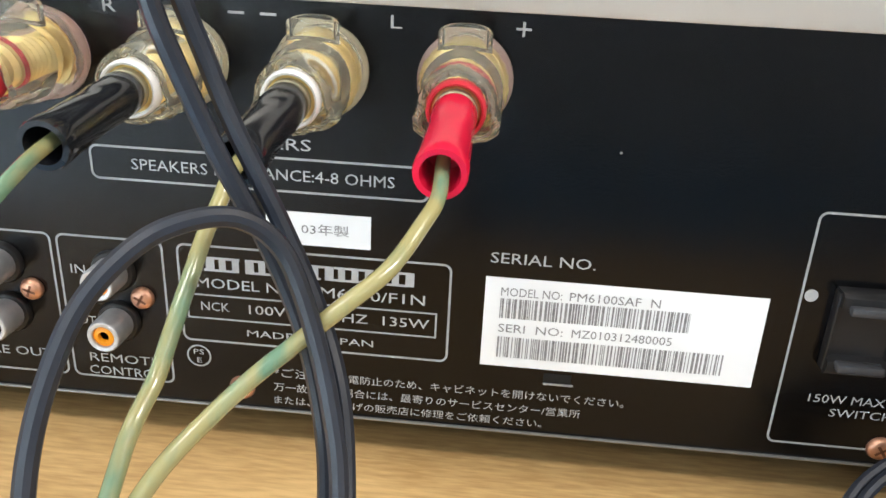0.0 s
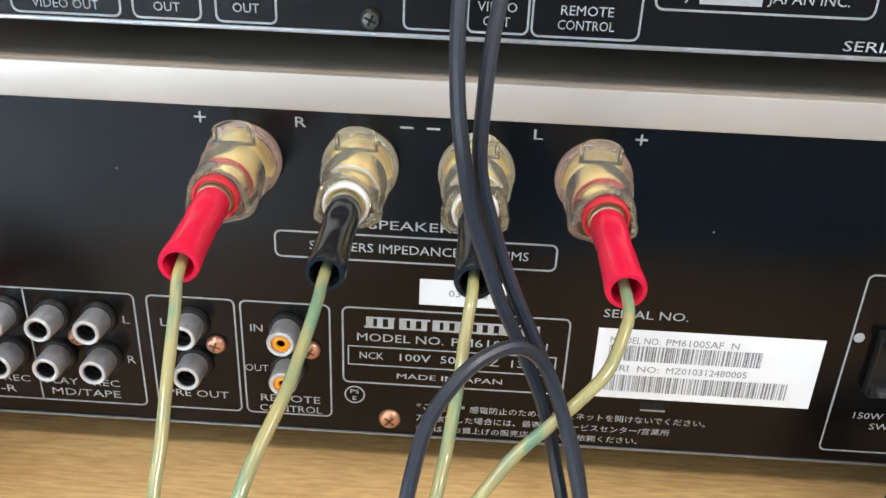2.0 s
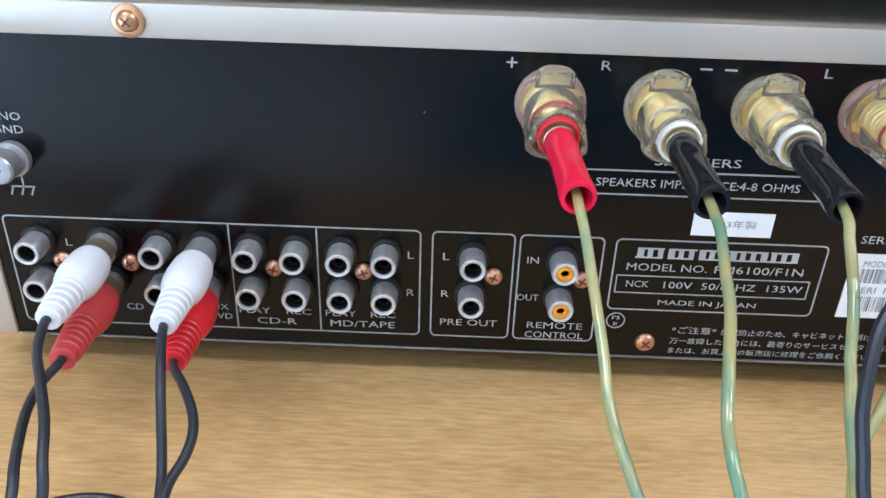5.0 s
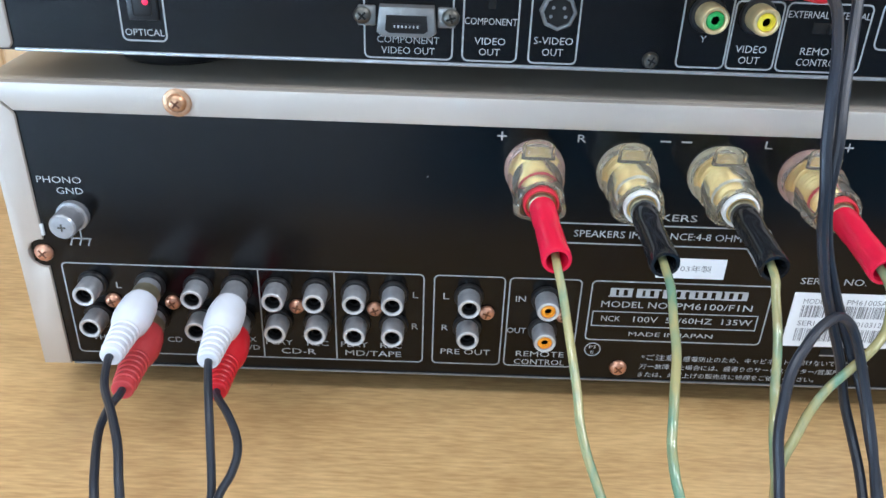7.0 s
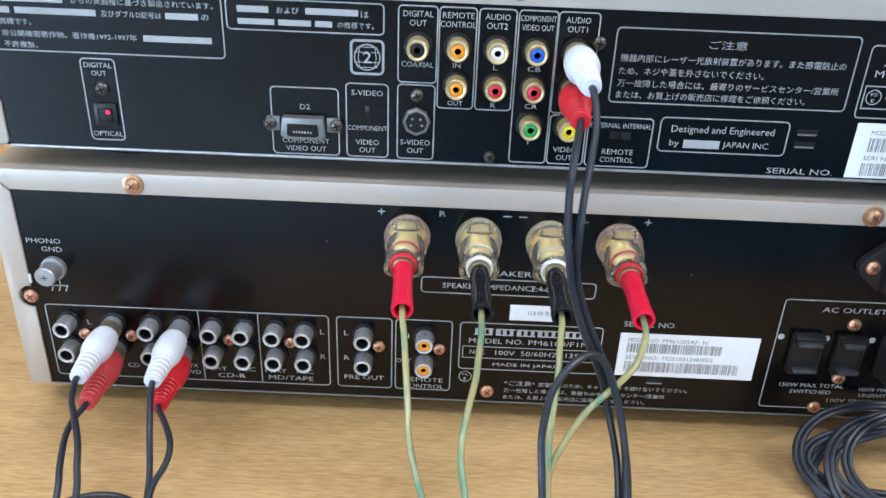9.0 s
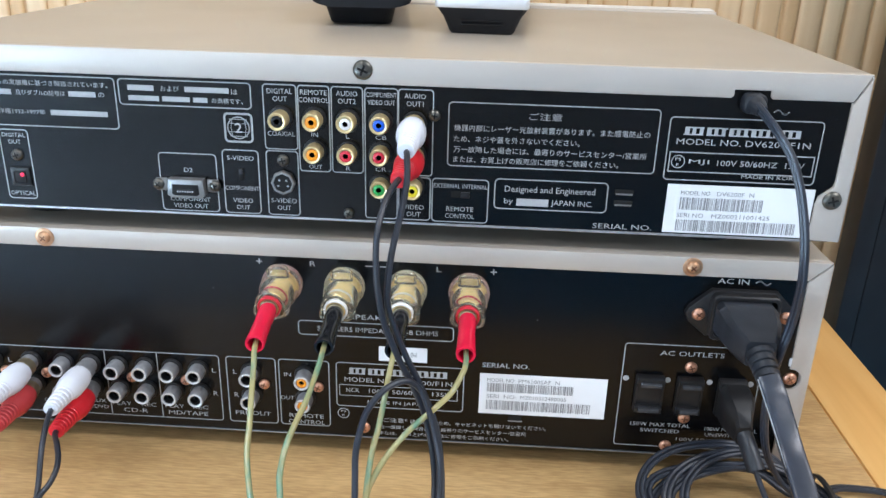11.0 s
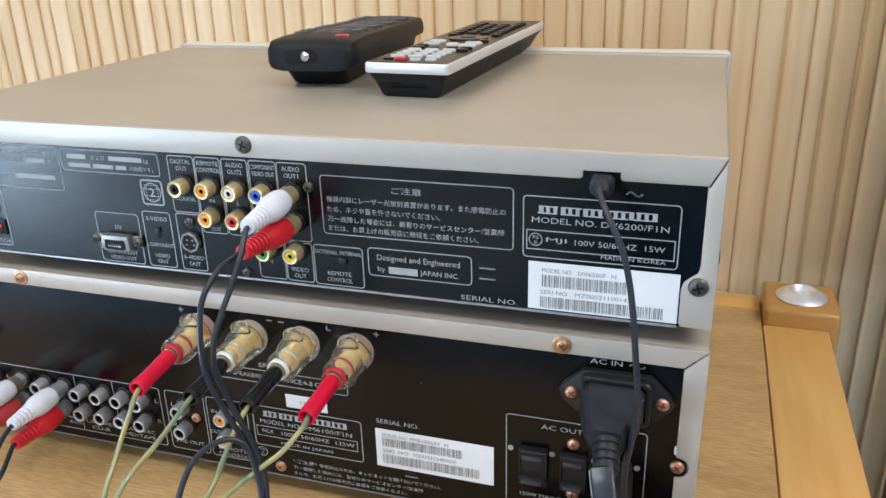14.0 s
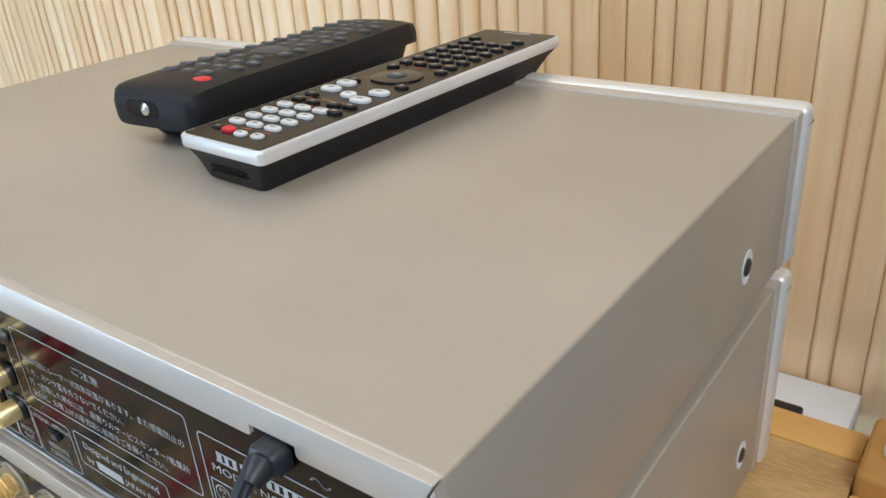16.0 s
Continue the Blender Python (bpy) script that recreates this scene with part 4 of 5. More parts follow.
# printed frames
for x0, z0, x1, z1, r in ((-209, 171, -111.6, 194.6, 2), (-110.4, 182.6, -50, 194.6, 2), (-169.4, 135.8, -155.4, 169.4, 2), (-95.4, 133.2, -68, 161.4, 2), (-65.4, 133.2, -48.2, 164, 2),
                          (-45, 164.8, -29.6, 194.6, 1.8), (-45, 133.2, -29.8, 164.4, 1.8), (-29.4, 155, -14.8, 194.6, 1.8), (-14.4, 155, 0.2, 194.6, 1.8),
                          (0.6, 133.6, 15.8, 194.6, 1.8), (15.6, 155, 31.6, 194.6, 1.8), (16.0, 133.6, 31, 154.6, 1.8), (31.4, 133.4, 57.6, 154.6, 2), (38, 160.4, 131, 189.8, 2),
                          (60, 141, 111.6, 155.6, 2.2), (135, 158.2, 201.5, 187, 2), (136.6, 162, 200, 171.4, 0.2)):
    frame_line(dp, x0, z0, x1, z1, r)
for s, x, z, h, w, al in (("からの実施権に基づき製造されています。", -115, 191, 2.7, 54, "r"), ("及びダブルD記号は", -158, 186.6, 2.7, 23, "l"), ("の", -117, 186.6, 2.5, 2.8, "r"),
                          ("商標です。", -197.5, 182.3, 2.7, 12, "l"), ("非公開機密著作物。著作権1992-1997年", -197.5, 177.8, 2.7, 52, "l"), ("不許複製。", -197.5, 173.6, 2.7, 13, "l"),
                          ("および", -91, 190.6, 2.8, 8.5, "l"), ("は", -56, 190.2, 2.7, 3, "r"), ("の商標です。", -54, 186, 2.7, 14, "r"),
                          ("DIGITAL", -162.4, 166.6, 2.2, 11, "c"), ("OUT", -162.4, 163.4, 2.2, 6, "c"), ("OPTICAL", -162.3, 138.6, 2.3, 12, "c"),
                          ("D2", -81.6, 153.4, 2.3, 4, "c"), ("COMPONENT", -81.8, 139.2, 2.4, 19, "c"), ("VIDEO OUT", -81.8, 135.9, 2.4, 16.5, "c"),
                          ("S-VIDEO", -56.8, 160, 2.4, 12.5, "c"), ("COMPONENT", -56.8, 145.6, 2.3, 16, "c"), ("VIDEO", -56.8, 139.6, 2.4, 9.5, "c"), ("OUT", -56.8, 136.3, 2.4, 6.5, "c"),
                          ("DIGITAL", -37.2, 191.4, 2.5, 11.5, "c"), ("OUT", -37.2, 188, 2.5, 6.5, "c"), ("COAXIAL", -37.2, 172.2, 2.4, 12.5, "c"), ("S-VIDEO", -37.4, 140.4, 2.5, 12, "c"), ("OUT", -37.4, 136.9, 2.5, 6.5, "c"),
                          ("REMOTE", -22, 191.4, 2.5, 12, "c"), ("CONTROL", -22, 188, 2.5, 13.5, "c"), ("IN", -22, 172.4, 2.2, 3, "c"), ("OUT", -22, 157.4, 2.2, 6, "c"),
                          ("AUDIO", -7.2, 191.4, 2.5, 9.5, "c"), ("OUT2", -7.2, 188, 2.5, 8, "c"), ("L", -7, 172.2, 2.2, 1.7, "c"), ("R", -7, 157.2, 2.2, 2, "c"),
                          ("COMPONENT", 8.2, 191.4, 2.4, 13.6, "c"), ("VIDEO OUT", 8.2, 188, 2.4, 12.2, "c"), ("CB", 8, 172.2, 2.2, 5, "c"), ("CR", 8, 157.4, 2.2, 5, "c"), ("Y", 8, 142.6, 2.2, 2, "c"),
                          ("AUDIO", 23.2, 191.4, 2.5, 9.5, "c"), ("OUT1", 23.2, 188, 2.5, 7.6, "c"), ("VIDEO", 23.2, 140, 2.5, 9.5, "c"), ("OUT", 23.2, 136.6, 2.5, 6.5, "c"),
                          ("EXTERNAL", 38.4, 151, 2.3, 12.2, "c"), ("INTERNAL", 51.2, 151, 2.3, 11.4, "c"), ("REMOTE", 44.6, 140, 2.5, 12.5, "c"), ("CONTROL", 44.6, 136.6, 2.5, 13.5, "c"),
                          ("ご注意", 81, 184.4, 3.6, 14.5, "c"), ("機器内部にレーザー光放射装置があります。また感電防止の", 40.8, 178.2, 3.3, 86.5, "l"), ("ため、ネジや蓋を外さないでください。", 40.8, 173.2, 3.3, 56, "l"),
                          ("万一故障した場合には、最寄りのサービスセンター/営業所", 40.8, 168.4, 3.3, 86, "l"), ("または、お買上げの販売店に修理をご依頼ください。", 40.8, 163.8, 3.3, 74, "l"),
                          ("Designed and Engineered", 64.8, 150.4, 4.2, 41, "l"), ("by", 64.8, 144.6, 3.6, 4, "l"), ("SERIAL NO.", 106, 134.9, 2.7, 27, "l"),
                          ("MODEL NO.", 139, 176, 3.0, 28, "l"), ("MJI", 150, 166.8, 2.8, 9, "c"), ("100V 50/60HZ  15W", 177, 166.8, 2.8, 38, "c"), ("MADE IN KOREA", 183, 161.1, 1.9, 27, "c")):
    words(dp, s, x, z, h, w, al)
bars(dp, ((-209, -172), ), 189.8, 192.2)
bars(dp, ((-209, -193), (-191, -160), (-133.5, -121)), 185.4, 187.8)
bars(dp, ((-143, -116.5),), 176.6, 179)
bars(dp, ((-106, -94), (-80, -60)), 189.4, 191.8)
bars(dp, ((-106, -92), (-90.5, -78), (-76.5, -70)), 184.9, 187.1)
bars(dp, ((70.4, 85),), 142.9, 146.4)
words(dp, "JAPAN INC.", 86.2, 144.6, 3.6, 19, "l")
maker_mark(dp, 142, 193, 179, 182.6)
words(dp, "DV6200/F1N", 169, 176, 3.0, 28, "l")
circle_line(dp, 140.8, 166.8, 3.1, 0.45)
words(dp, "PS", 140.8, 167.9, 1.6, 2.6)
words(dp, "E", 140.8, 165.4, 1.5, 1.2)
tilde(dp, 182, 190.4, 6.2)
# region mark: a ruled globe in a rounded frame
frame_line(dp, -63.4, 167.2, -50, 181, 2.2, 1.0)
circle_line(dp, -56.7, 174.1, 5.2, 0.5)
strokes("globe_lines", dp, ((-61.6, 176, -58.4, 176), (-55, 176, -51.8, 176), (-61.6, 172.2, -58.4, 172.2), (-55, 172.2, -51.8, 172.2), (-60.6, 178, -52.8, 178), (-60.6, 170.2, -52.8, 170.2),
                            (-59.6, 170.5, -60.2, 174.1), (-60.2, 174.1, -59.6, 177.8), (-53.8, 170.5, -53.2, 174.1), (-53.2, 174.1, -53.8, 177.8)), 0.3)
words(dp, "2", -56.7, 174.1, 5, 3.2, bold=0.01)
# serial label
ds = part("serial_sticker", rbox((137.8, -0.3, 133.4), (203, 0, 156.4)), PAPER, dp, "white paper serial label with barcodes")
words(ds, "MODEL NO", 144, 152.6, 2.2, 13, "l", INK, -0.4)
words(ds, "DV6200F  N", 160, 152.6, 2.2, 16.5, "l", INK, -0.4)
barcode(ds, 144, 181, 144.6, 150.4, -0.4, 11)
words(ds, "SERI NO", 143.4, 142, 2.2, 12, "l", INK, -0.4)
words(ds, "MZ000211001425", 159, 142, 2.2, 26, "l", INK, -0.4)
barcode(ds, 143.4, 197, 134.4, 139.8, -0.4, 17)
# sockets
for x, z, ins in ((-37, 179.4, BLACK_IN), (-21.8, 179.6, ORANGE), (-21.8, 165, ORANGE), (-6.8, 179.4, WHITE_IN), (-6.8, 165, RED_IN), (8, 179.4, BLUE_IN), (8, 165, RED_IN), (8, 150, GREEN_IN),
                  (23, 150, YELLOW_IN), (23.2, 179.4, WHITE_IN), (23.2, 165, RED_IN)):
    rca(dvd, x, z, 8.4, GOLD, ins, 4.2, 0.45)
sv = part("svideo_socket", lathe([(5.6, 0), (5.6, 2.4), (5.1, 3.0), (4.5, 3.0), (4.4, 1.8)], (-37, -0.1, 149.6), segs=8), NICKEL, dvd, "octagonal video socket")
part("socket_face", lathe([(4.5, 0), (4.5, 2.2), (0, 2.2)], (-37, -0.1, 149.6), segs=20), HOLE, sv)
for dx, dz in ((-1.6, 1.2), (1.6, 1.2), (-2.2, -1.4), (2.2, -1.4)):
    part("pin_hole", lathe([(0.55, 2.25), (0, 2.26)], (-37 + dx, -0.1, 149.6 + dz), segs=8), NICKEL, sv)
# D-shaped component socket
d2 = part("component_socket", prism([(-91.2, 142.2), (-90.4, 149.8), (-74, 149.8), (-73.2, 142.2), (-75, 140.8), (-89.4, 140.8)], -4.2, 0, 0.7), NICKEL, dvd, "nickel multi-pin video socket")
# near-black plate on the socket paints the shade of its mouth
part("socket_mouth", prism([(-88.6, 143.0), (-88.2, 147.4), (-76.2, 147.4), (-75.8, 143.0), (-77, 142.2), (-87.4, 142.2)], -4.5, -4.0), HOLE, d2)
part("contact_strip", rbox((-86.4, -4.7, 143.7), (-78, -4.45, 145.2), bm=None), BLACK_IN, d2)
for k in range(7):
    part("contact", rbox((-86 + 1.15 * k, -4.8, 143.8), (-85.5 + 1.15 * k, -4.68, 144.6)), SILVER, d2)
for x in (-95.6, -69):
    part("ear", rbox((x - 1.5 if x < -80 else x - 4, -1.6, 143.4), (x + 4 if x < -80 else x + 1.5, 0, 149.4), 0.5), NICKEL, d2)
    screw(dvd, x, 146.6, 2.7, DARK_SCREW, -1.6)
# switches and optical socket
sw = part("slide_switch", rbox((-57.8, -0.3, 149.4), (-55.6, 0.3, 155.2), 0.1), HOLE, dvd)
part("slider", rbox((-57.6, -1.6, 152.6), (-55.8, -0.2, 155), 0.2), BLACK_GLOSS, sw)
sw = part("slide_switch", rbox((40.4, -0.3, 145.4), (49, 0.3, 148.6), 0.1), HOLE, dvd)
part("slider", rbox((45, -1.4, 145.6), (48.8, -0.2, 148.4), 0.2), BLACK, sw)
op = part("optical_socket", rbox((-166.4, -1.0, 142.4), (-157.2, 0, 151.4), 0.4), BLACK, dvd, "black optical socket glowing red")
part("shutter", rbox((-164.6, -1.3, 143.8), (-159, -0.9, 149.6), 0.6), BLACK_IN, op)
part("red_lens", lathe([(1.0, 0), (0.9, 0.35), (0, 0.5)], (-160.6, -1.2, 148), segs=14), LED, op)
for z in (146.4, 151.6):
    sl = part("vent_slot", rbox((114.6, -0.25, z - 1.1), (123, 0.1, z + 1.1), 0.2), HOLE, dp)
    part("vent_edge", rbox((115, -0.45, z - 1.5), (122.6, -0.1, z - 0.7), 0.2), NICKEL, sl)
# the pair of leads from the player
plug("phono_plug", (23.2, -8, 179.4), (23.6, -43, 177.6), WHITE_PLUG, "white moulded phono plug on a long black lead, in the player", GOLD,
     [(24.3, -46, 176), (25, -53, 168), (23.4, -60, 157), (21.4, -67, 147), (20.3, -73, 137), (20.3, -75, 125), (23.6, -74, 113), (27, -74, 104), (32, -74, 93), (37, -75.5, 82), (41, -80, 72), (43, -86, 62), (44, -94, 53), (44, -108, 38), (45, -130, 18), (47, -154, 4), (49, -172, -16), (50, -180, -320)], "phono plug", "phono plugs")
plug("phono_plug", (23.2, -8, 165), (21, -45, 166.4), RED_PLUG, "red moulded phono plug on a long black lead, in the player", GOLD,
     [(20.4, -49, 166.4), (18.2, -60, 164), (16.3, -69, 157), (15.6, -73, 149), (16, -76, 138), (17.3, -78, 129), (19.3, -78, 119), (22.2, -77, 110), (25.5, -76, 101), (30.5, -75, 90), (35, -76, 79), (38, -78.5, 68), (40, -84, 60), (41, -92, 52), (40.6, -107, 38), (41, -130, 18), (43, -154, 4), (45, -172, -16), (46, -180, -320)], "phono plug", "phono plugs")
loop = thing("loose_lead", "slate black lead looping over the speaker wires", "cable")
part("lead", tube([(18, -180, -320), (17, -172, -16), (15, -152, 8), (13, -122, 44), (12, -109, 60), (11.6, -105, 67), (11.2, -101, 74), (12, -97.5, 80.5), (14, -93, 87.5), (17.5, -89.5, 92.5), (22, -85.5, 95.6), (28, -81, 95.8), (33, -79, 92), (36.5, -80, 85), (40, -83, 74), (42.5, -88, 63), (43, -97, 51), (42.6, -110, 38), (43, -134, 16), (45, -157, 4), (47.5, -172, -16), (48, -180, -320)], 1.3, 10, 7), CABLE, loop)

table_lead = thing("loose_lead", "thin slate black lead curving across the oak table top", "cable")
part("lead", tube([(-290, -165, 1.4), (-240, -132, 1.4), (-205, -97, 1.4), (-190, -79, 1.4), (-177, -66, 1.4), (-164, -60.5, 1.4), (-151, -62, 1.4), (-141, -70, 1.4), (-136.5, -82, 1.4), (-140, -104, 1.4), (-152, -130, 1.4), (-160, -160, 1.4)], 1.3, 10, 6), CABLE, table_lead)

# mains lead of the player
cord = thing("player_mains_lead", "black mains lead of the disc player, coiled on the table", "mains cable")
part("grommet", prism(round_rect(163.8, 190, 173.8, 198.6, 3), -6, -0.2, 1.8), BLACK_SOFT, cord)
part("strain_relief", lathe([(4.0, 0), (3.8, 2), (3.0, 4.5), (2.4, 6)], (168.6, -5.6, 194.4), (0.25, -1, -0.3), 20), BLACK_SOFT, cord)
part("lead", twin([(168.5, -9, 194.4), (170.5, -15, 191.5), (174.5, -21, 186), (180, -26, 177), (184, -30, 165.5), (187, -34, 151), (188.8, -36.5, 137), (190.3, -35.5, 123), (191, -32, 106), (189, -31, 90), (187.5, -31, 74), (189, -30, 52), (195, -28, 32), (206, -27, 16), (220, -24, 7), (232, -20, 4)], 1.3, 1.15, up=(1, -0.4, 0)), CABLE, cord)
part("outlet_plug", loft([[(182.4 + a * w, y, 47.6 + dz + b * h) for a, b in ((-1, -0.7), (-0.7, -1), (0.7, -1), (1, -0.7), (1, 0.7), (0.7, 1), (-0.7, 1), (-1, 0.7))]
                          for y, w, h, dz in ((-3.2, 7.4, 10, 0), (-12, 7.4, 10, 0), (-17, 6.2, 9, -1), (-22, 4.2, 7, -3), (-26, 3.6, 4.6, -5))]), BLACK, cord, "moulded black mains plug")
part("plug_tail", tube([(182.8, -24, 43), (184.5, -30, 38), (187, -36, 31)], 4.0, 12, 5), BLACK_SOFT, cord)
part("lead", twin([(186.5, -35, 32), (189, -42, 25), (193, -52, 17), (199, -64, 10), (207, -82, 5), (216, -108, 3), (235, -140, 3), (270, -150, 3)], 1.3, 1.15, up=(1, -0.4, 0)), CABLE, cord)
rnd = random.Random(4)
for k in range(6):
    cx, cy = 190 + rnd.uniform(-8, 8), -27 - 2.6 * k + rnd.uniform(-4, 4)
    a, b = 46 - 5 * (k % 3) + rnd.uniform(-5, 6), 17 + 3.5 * (k % 3) + rnd.uniform(-4, 5)
    pts = []
    for j in range(15):
        g = 2 * math.pi * j / 14 + 0.05
        x, y = cx + a * math.cos(g), min(-4, cy + b * math.sin(g))
        lean = 0.52 if x < cx + 20 else 0.25
        pts.append((x, y, max(2.6, 2.6 + lean * (y + 46) + 1.6 * (k % 3) + 1.0 * math.sin(3 * g + k))))
    part("coil_turn", twin(pts, 1.3, 1.15, per=4), CABLE, cord)
part("wire_tie", tube([(226, -8, 2), (226, -12, 13), (228, -24, 14), (230, -36, 9), (231, -40, 2)], 1.0, 6, 5, flat=2.0), BLACK, cord)
part("lead", twin([(222, -26, 8), (236, -13, 6), (250, -9, 4), (265, -11, 3.6), (282, -22, 3.6), (300, -48, 3.6), (306, -90, 3.6), (300, -140, 3.6)], 1.3, 1.15), CABLE, cord)

# mains cable of the amplifier
mains = thing("mains_cable", "thick black mains cable with a moulded plug in the amplifier", "mains cable")
oct_ring = ((-1, -0.6), (-0.75, -1), (0.75, -1), (1, -0.6), (1, 0.7), (0.8, 1), (-0.8, 1), (-1, 0.7))
part("plug_body", loft([[(179.5 + dx + a * w, y, 94.5 + dz + b * h) for a, b in oct_ring] for y, w, h, dx, dz in
                        ((-7, 13.6, 9.0, -0.5, 0), (-13, 13.6, 9.0, -0.5, 0), (-14, 13.0, 8.6, -0.5, -0.2), (-20, 12.6, 8.2, -0.4, -1), (-27, 10.4, 7.4, -0.2, -2.4), (-32, 7.6, 6.6, 0, -3.6), (-34, 6.6, 6.0, 0, -4))]), BLACK_SOFT, mains)
sr = []
for k in range(4):
    r = 6.2 - 0.3 * k
    sr += [(r, 3.7 * k), (r, 3.7 * k + 2.5), (r - 1.0, 3.7 * k + 2.8), (r - 1.0, 3.7 * k + 3.5)]
part("strain_relief", lathe(sr + [(4.4, 15), (3.6, 16)], (179.5, -33, 90.6), (0.10, -1, -0.5), 20), BLACK_SOFT, mains)
part("lead", tube([(179.2, -47, 87.2), (181.2, -53, 82), (184.2, -60, 72.5), (186.6, -69, 63.5), (188.4, -82, 55), (190, -100, 42), (193, -126, 22), (198, -156, 5), (203, -174, -16), (205, -182, -320)], 1.9, 20, 6, flat=2.6, up=(0, -0.8, 0.6), square=0.45), CORD, mains)

# thin pale strip stands in for the shine on the cord's edge
part("edge_highlight", tube([(174.6, -49, 86.6), (176.2, -54, 81.4), (179.4, -61.4, 72.2), (182, -70.4, 63.4), (184, -83.4, 55), (185.6, -101.4, 42), (188.6, -127.4, 22), (193.6, -157.4, 5)], 0.30, 6, 5), LINE, mains, "painted highlight along the cable's edge")

# ---- remote controls on the player ----
def key(parent, name, x, y, z, w, l, h, mat, r=None):
    r = r or min(w, l) * 0.48
    ring = [(x + px, y + pz) for px, pz in round_rect(-w / 2, -l / 2, w / 2, l / 2, r, 3)]
    ins = [(x + 0.8 * (px - x), y + 0.8 * (py - y)) for px, py in ring]
    bm = loft([[(a, b, z - 0.3) for a, b in ring], [(a, b, z + h * 0.7) for a, b in ring], [(a, b, z + h) for a, b in ins]])
    ob = part(name, bm, mat, parent)
    if name == "key":
        # a small printed mark on the key's top
        c = bmesh.new()
        a, b = w * (0.16 if mat is KEY_WHITE else 0.2), l * 0.1
        c.faces.new([c.verts.new(v) for v in ((x - a, y - b, z + h + 0.05), (x + a, y - b, z + h + 0.05), (x + a, y + b, z + h + 0.05), (x - a, y + b, z + h + 0.05))])
        part("printed_mark", c, KEY_GREY if mat is KEY_WHITE else PRINT, ob)
    return ob


def flat_words(parent, spans, y, z, mat, d=0.6):
    bm = bmesh.new()
    for a, b in spans:
        bm.faces.new([bm.verts.new(v) for v in ((a, y, z), (b, y, z), (b, y + d, z), (a, y + d, z))])
    return part("printed_bar", bm, mat, parent)


ORANGE_INK = material("orange_print", (0.55, 0.12, 0.03), 0.5, vary=0.1, scale=400)
r2 = thing("silver_edged_remote", "slim remote control with a silver rim and white keys", "remote control", "remote controls")
W, L = 25.0, 210.0
secs = []
for z, ins, fr, bk in ((0, 8.4, 6, 14), (1.5, 7.4, 4.6, 12), (9.5, 4.2, 2.8, 5), (14.6, 0.8, 0.8, 0.8)):
    secs.append([(x, y, z) for x, y in round_rect(-W + ins, fr, W - ins, L - bk, 3, 3)])
part("lower_shell", loft(secs), REMOTE_BLACK, r2, "charcoal plastic lower shell")
part("battery_step", rbox((-14, 70, -0.02), (14, 190, 0.6), 0.3), REMOTE_BLACK, r2)
for gz in (5.2, 7.4):
    part("front_groove", rbox((-11, 2.6, gz), (11, 6, gz + 0.5)), HOLE, r2)
part("silver_rim", loft([[(x, y, z) for x, y in round_rect(-W + i, i, W - i, L - i, 2.4, 4)] for z, i in ((14.6, 0.4), (15.4, 0), (19.6, 0), (20.6, 0.6))]), REMOTE_SILVER, r2, "silver painted rim")
face = part("face_plate", loft([[(x, y, z) for x, y in round_rect(-W + 1.6, 1.6, W - 1.6, L - 1.6, 1.8, 4)] for z in (20.2, 20.9)]), REMOTE_FACE, r2, "glossy brown black face")
key(r2, "power_key", -7.5, 12, 20.9, 7, 4.4, 1.4, KEY_RED)
key(r2, "key", -15.5, 13, 20.9, 6, 4, 0.9, KEY_DARK)
for x in (1.5, 10.5):
    key(r2, "key", x, 10.5 + 0.1 * x, 20.9, 6.4, 4.2, 1.3, KEY_WHITE)
for k in range(4):
    for x in (-13.5, -2.5, 8.5):
        key(r2, "key", x, 21 + 8.6 * k, 20.9, 8.6, 4.2, 1.5, KEY_WHITE)
for x, y in ((-15, 56), (-5, 55), (7, 56), (15.5, 57), (-15, 64), (15.5, 48)):
    key(r2, "key", x, y, 20.9, 7.6, 4.2, 1.5, KEY_DARK)
for x, y, w in ((-13, 74, 11), (-13, 84, 11), (2, 70, 8), (13, 66, 11), (13, 78, 11)):
    key(r2, "key", x, y, 20.9, w, 6, 1.7, KEY_WHITE)
key(r2, "navigation_key", 1, 103, 20.9, 26, 22, 1.2, KEY_DARK, 10.5)
key(r2, "key", 1, 103, 22.0, 10, 8, 1.0, KEY_GREY)
for x, y in ((-14, 90), (15.5, 90), (-14.5, 118), (15.5, 118)):
    key(r2, "key", x, y, 20.9, 7, 5, 1.4, KEY_DARK)
for k in range(7):
    for x in (-14, -4.6, 4.8, 14.2):
        if k < 6 or abs(x) > 6:
            key(r2, "key", x, 127 + 9.6 * k, 20.9, 7.4, 4.2, 1.5, KEY_DARK)
for y in (16.5, 51, 60.5, 97, 122, 131.5):
    flat_words(r2, ((-16, -11), (-5, 1), (7, 13)), y, 20.95, ORANGE_INK)
for y in (141, 150.6, 160, 169.6):
    flat_words(r2, ((-16, -12), (-6.5, -2.5), (3, 7), (12, 16.5)), y, 20.95, PRINT, 0.4)
flat_words(r2, ((-9, 9),), 204, 20.95, PRINT, 2.2)
r2.matrix_world = pose(0.0500, 0.0880, 0.2081, 0, 0, -2.7) @ Matrix.Diagonal((1, 1, 0.93, 1))

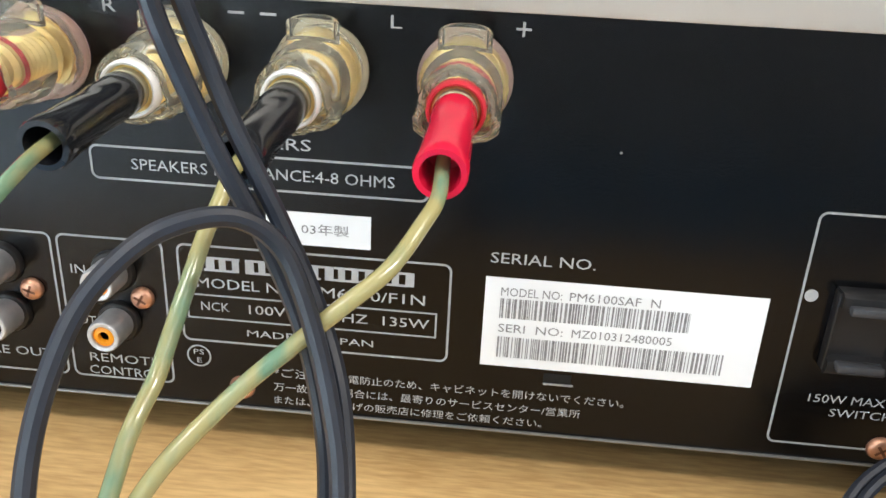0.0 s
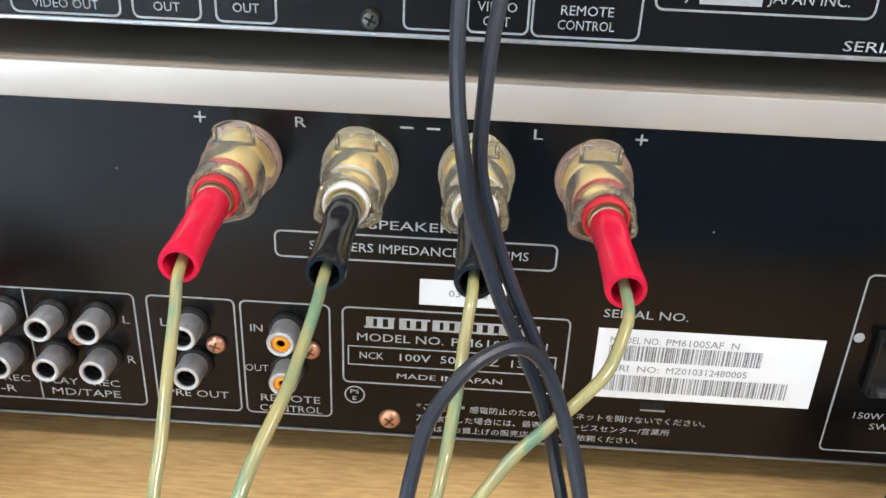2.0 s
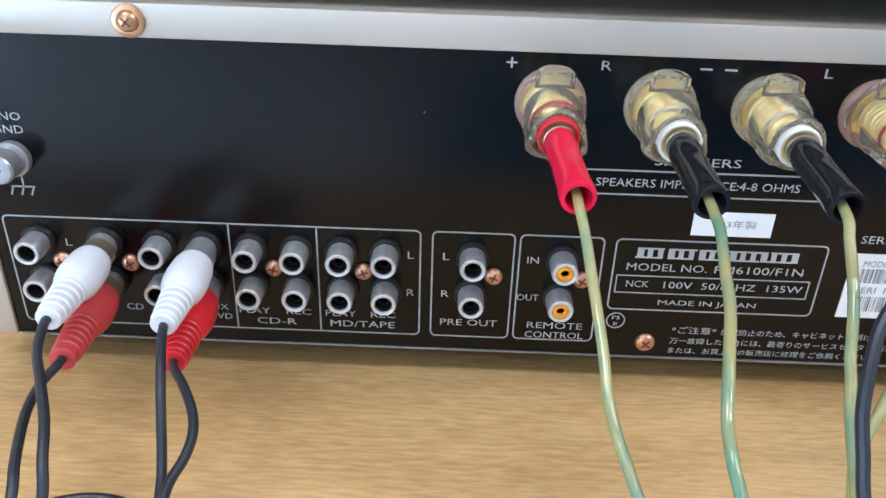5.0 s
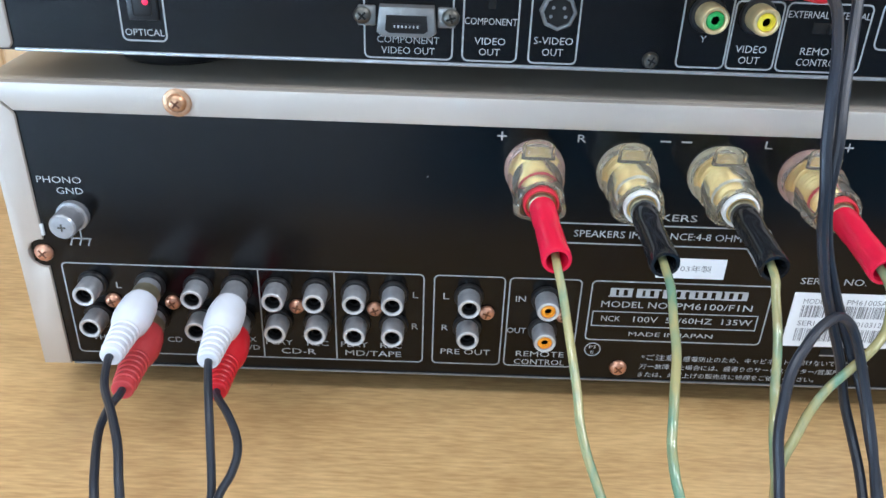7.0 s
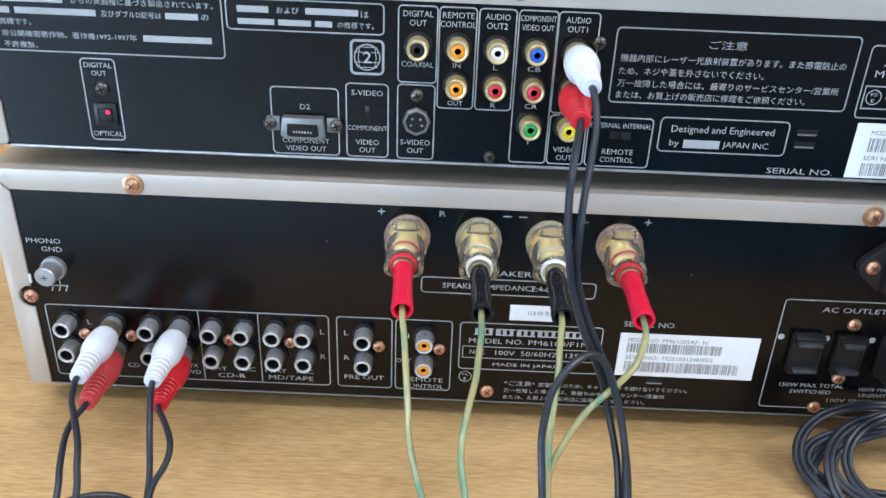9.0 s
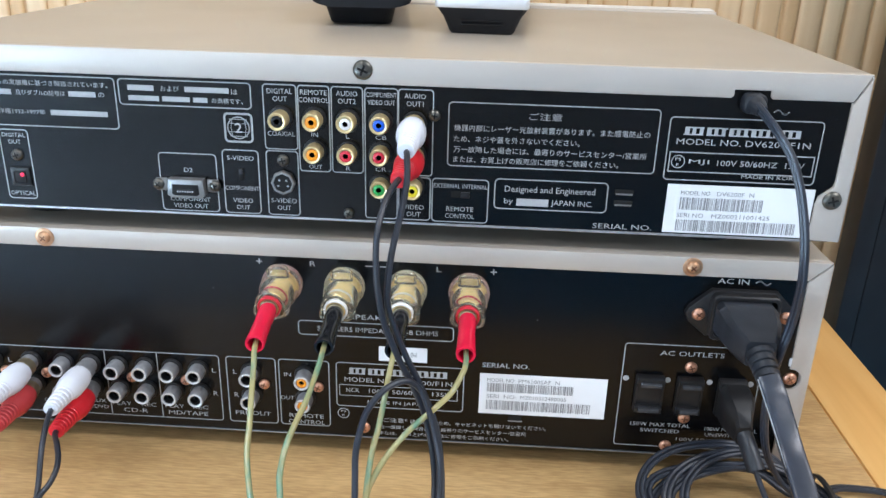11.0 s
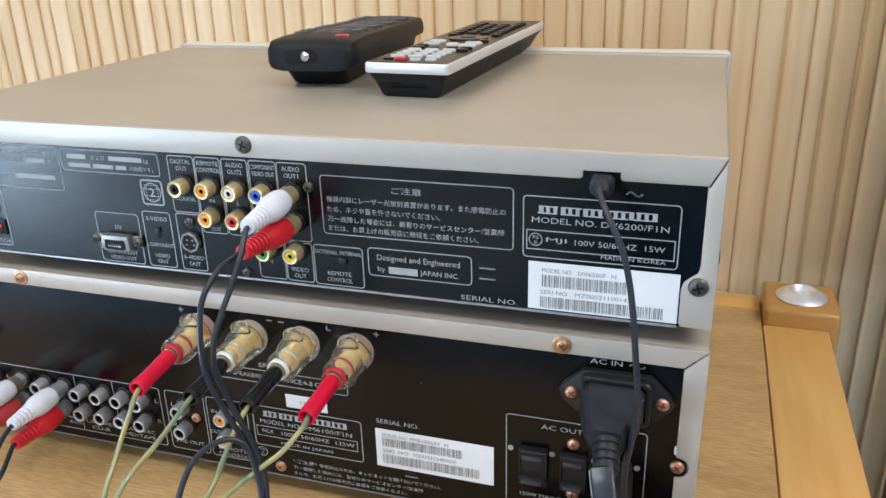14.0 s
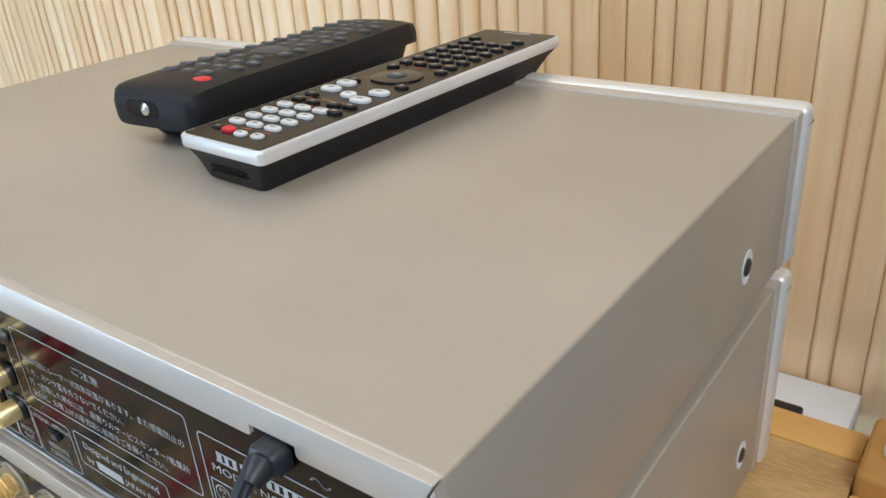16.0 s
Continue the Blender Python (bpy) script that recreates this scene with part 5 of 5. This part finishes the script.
r1 = thing("black_remote", "chunky charcoal remote control with grey rubber keys and one red key", "remote control", "remote controls")
prof = ((-2.5, 22.0, 24.0), (-1.2, 25.0, 25.6), (1.2, 27.2, 27.0), (4, 28.0, 28.0), (9, 28.4, 28.6), (30, 28.2, 28.8), (70, 27.0, 27.2), (110, 25.8, 25.4), (150, 25.4, 24.6), (172, 24.8, 24.0), (180, 23.4, 22.6), (184, 21.0, 20.0))
secs = []
for y, w, h in prof:
    u = 0.78 if y < 8 else 0.7
    secs.append([(-w * u, y, h * 0.44), (-w * 0.97, y, h * 0.47), (-w, y, h * 0.55), (-w, y, h * 0.8), (-w * 0.93, y, h * 0.95), (-w * 0.6, y, h), (0, y, h * 1.02),
                 (w * 0.6, y, h), (w * 0.93, y, h * 0.95), (w, y, h * 0.8), (w, y, h * 0.55), (w * 0.97, y, h * 0.47), (w * u, y, h * 0.44)])
part("shell", loft(secs), REMOTE_BLACK, r1, "charcoal plastic shell")
part("base", loft([[(x, y, z) for x, y in round_rect(-19 + i, 12 + j, 17 - i, 178 - i, 5, 4)] for z, i, j in ((0, 1.5, 4), (1, 0.5, 2), (13.4, -2.5, -8))]), REMOTE_BLACK, r1)
part("seam", rbox((-27.9, 6, 16.4), (27.9, 60, 16.7)), HOLE, r1)
win = part("sender_window", loft([[(x, y, z + 19.0) for x, z in round_rect(-15, -4.0, 5.5, 4.0, 3.9, 4)] for y in (-2.9, 1.5)]), REMOTE_FACE, r1, "dark recessed sender window")
part("sender_bulb", lathe([(2.9, 0), (2.7, 1.0), (1.6, 1.9), (0, 2.2)], (-2, -2.5, 19.0), (0, -1, 0.1), 16), SILVER, win)
key(r1, "power_key", 14, 18, 27.2, 9.5, 7, 2.0, KEY_RED)
for k in range(13):
    y = 27 + 11.2 * k
    h = float(np.interp(y, [p[0] for p in prof], [p[2] for p in prof]))
    for x in ((-17, -6, 5, 16) if k % 3 else (-16, -4, 8)):
        if 4 <= k <= 5 and abs(x) < 10:
            continue
        key(r1, "key", x, y, h - 0.5, 8.2, 4.6, 1.5, KEY_GREY)
    flat_words(r1, ((-18, -13), (-6, -1), (6, 12)), y - 5.2, h * 1.02 + 0.12, PRINT, 0.35)
key(r1, "navigation_key", 0, 78, 25.6, 22, 17, 2.2, KEY_GREY, 8)
r1.matrix_world = pose(-0.0170, 0.1085, 0.2081, 0, 0, 5.0)

# plug and lead on the white ledge behind the table
tail = thing("adapter_plug", "black adapter plug with a lead lying on the white ledge", "plug")
part("plug_body", rbox((0, -8, 0), (22, 8, 11), 2.5, 3), BLACK, tail)
part("lead", tube([(21, 0, 6), (27, 0.5, 5), (34, 1, 3), (42, 4, 1.8), (49, 8, 1.8)], 1.6, 10, 6), BLACK_SOFT, tail)
tail.location = (0.196, 0.388, -0.045)
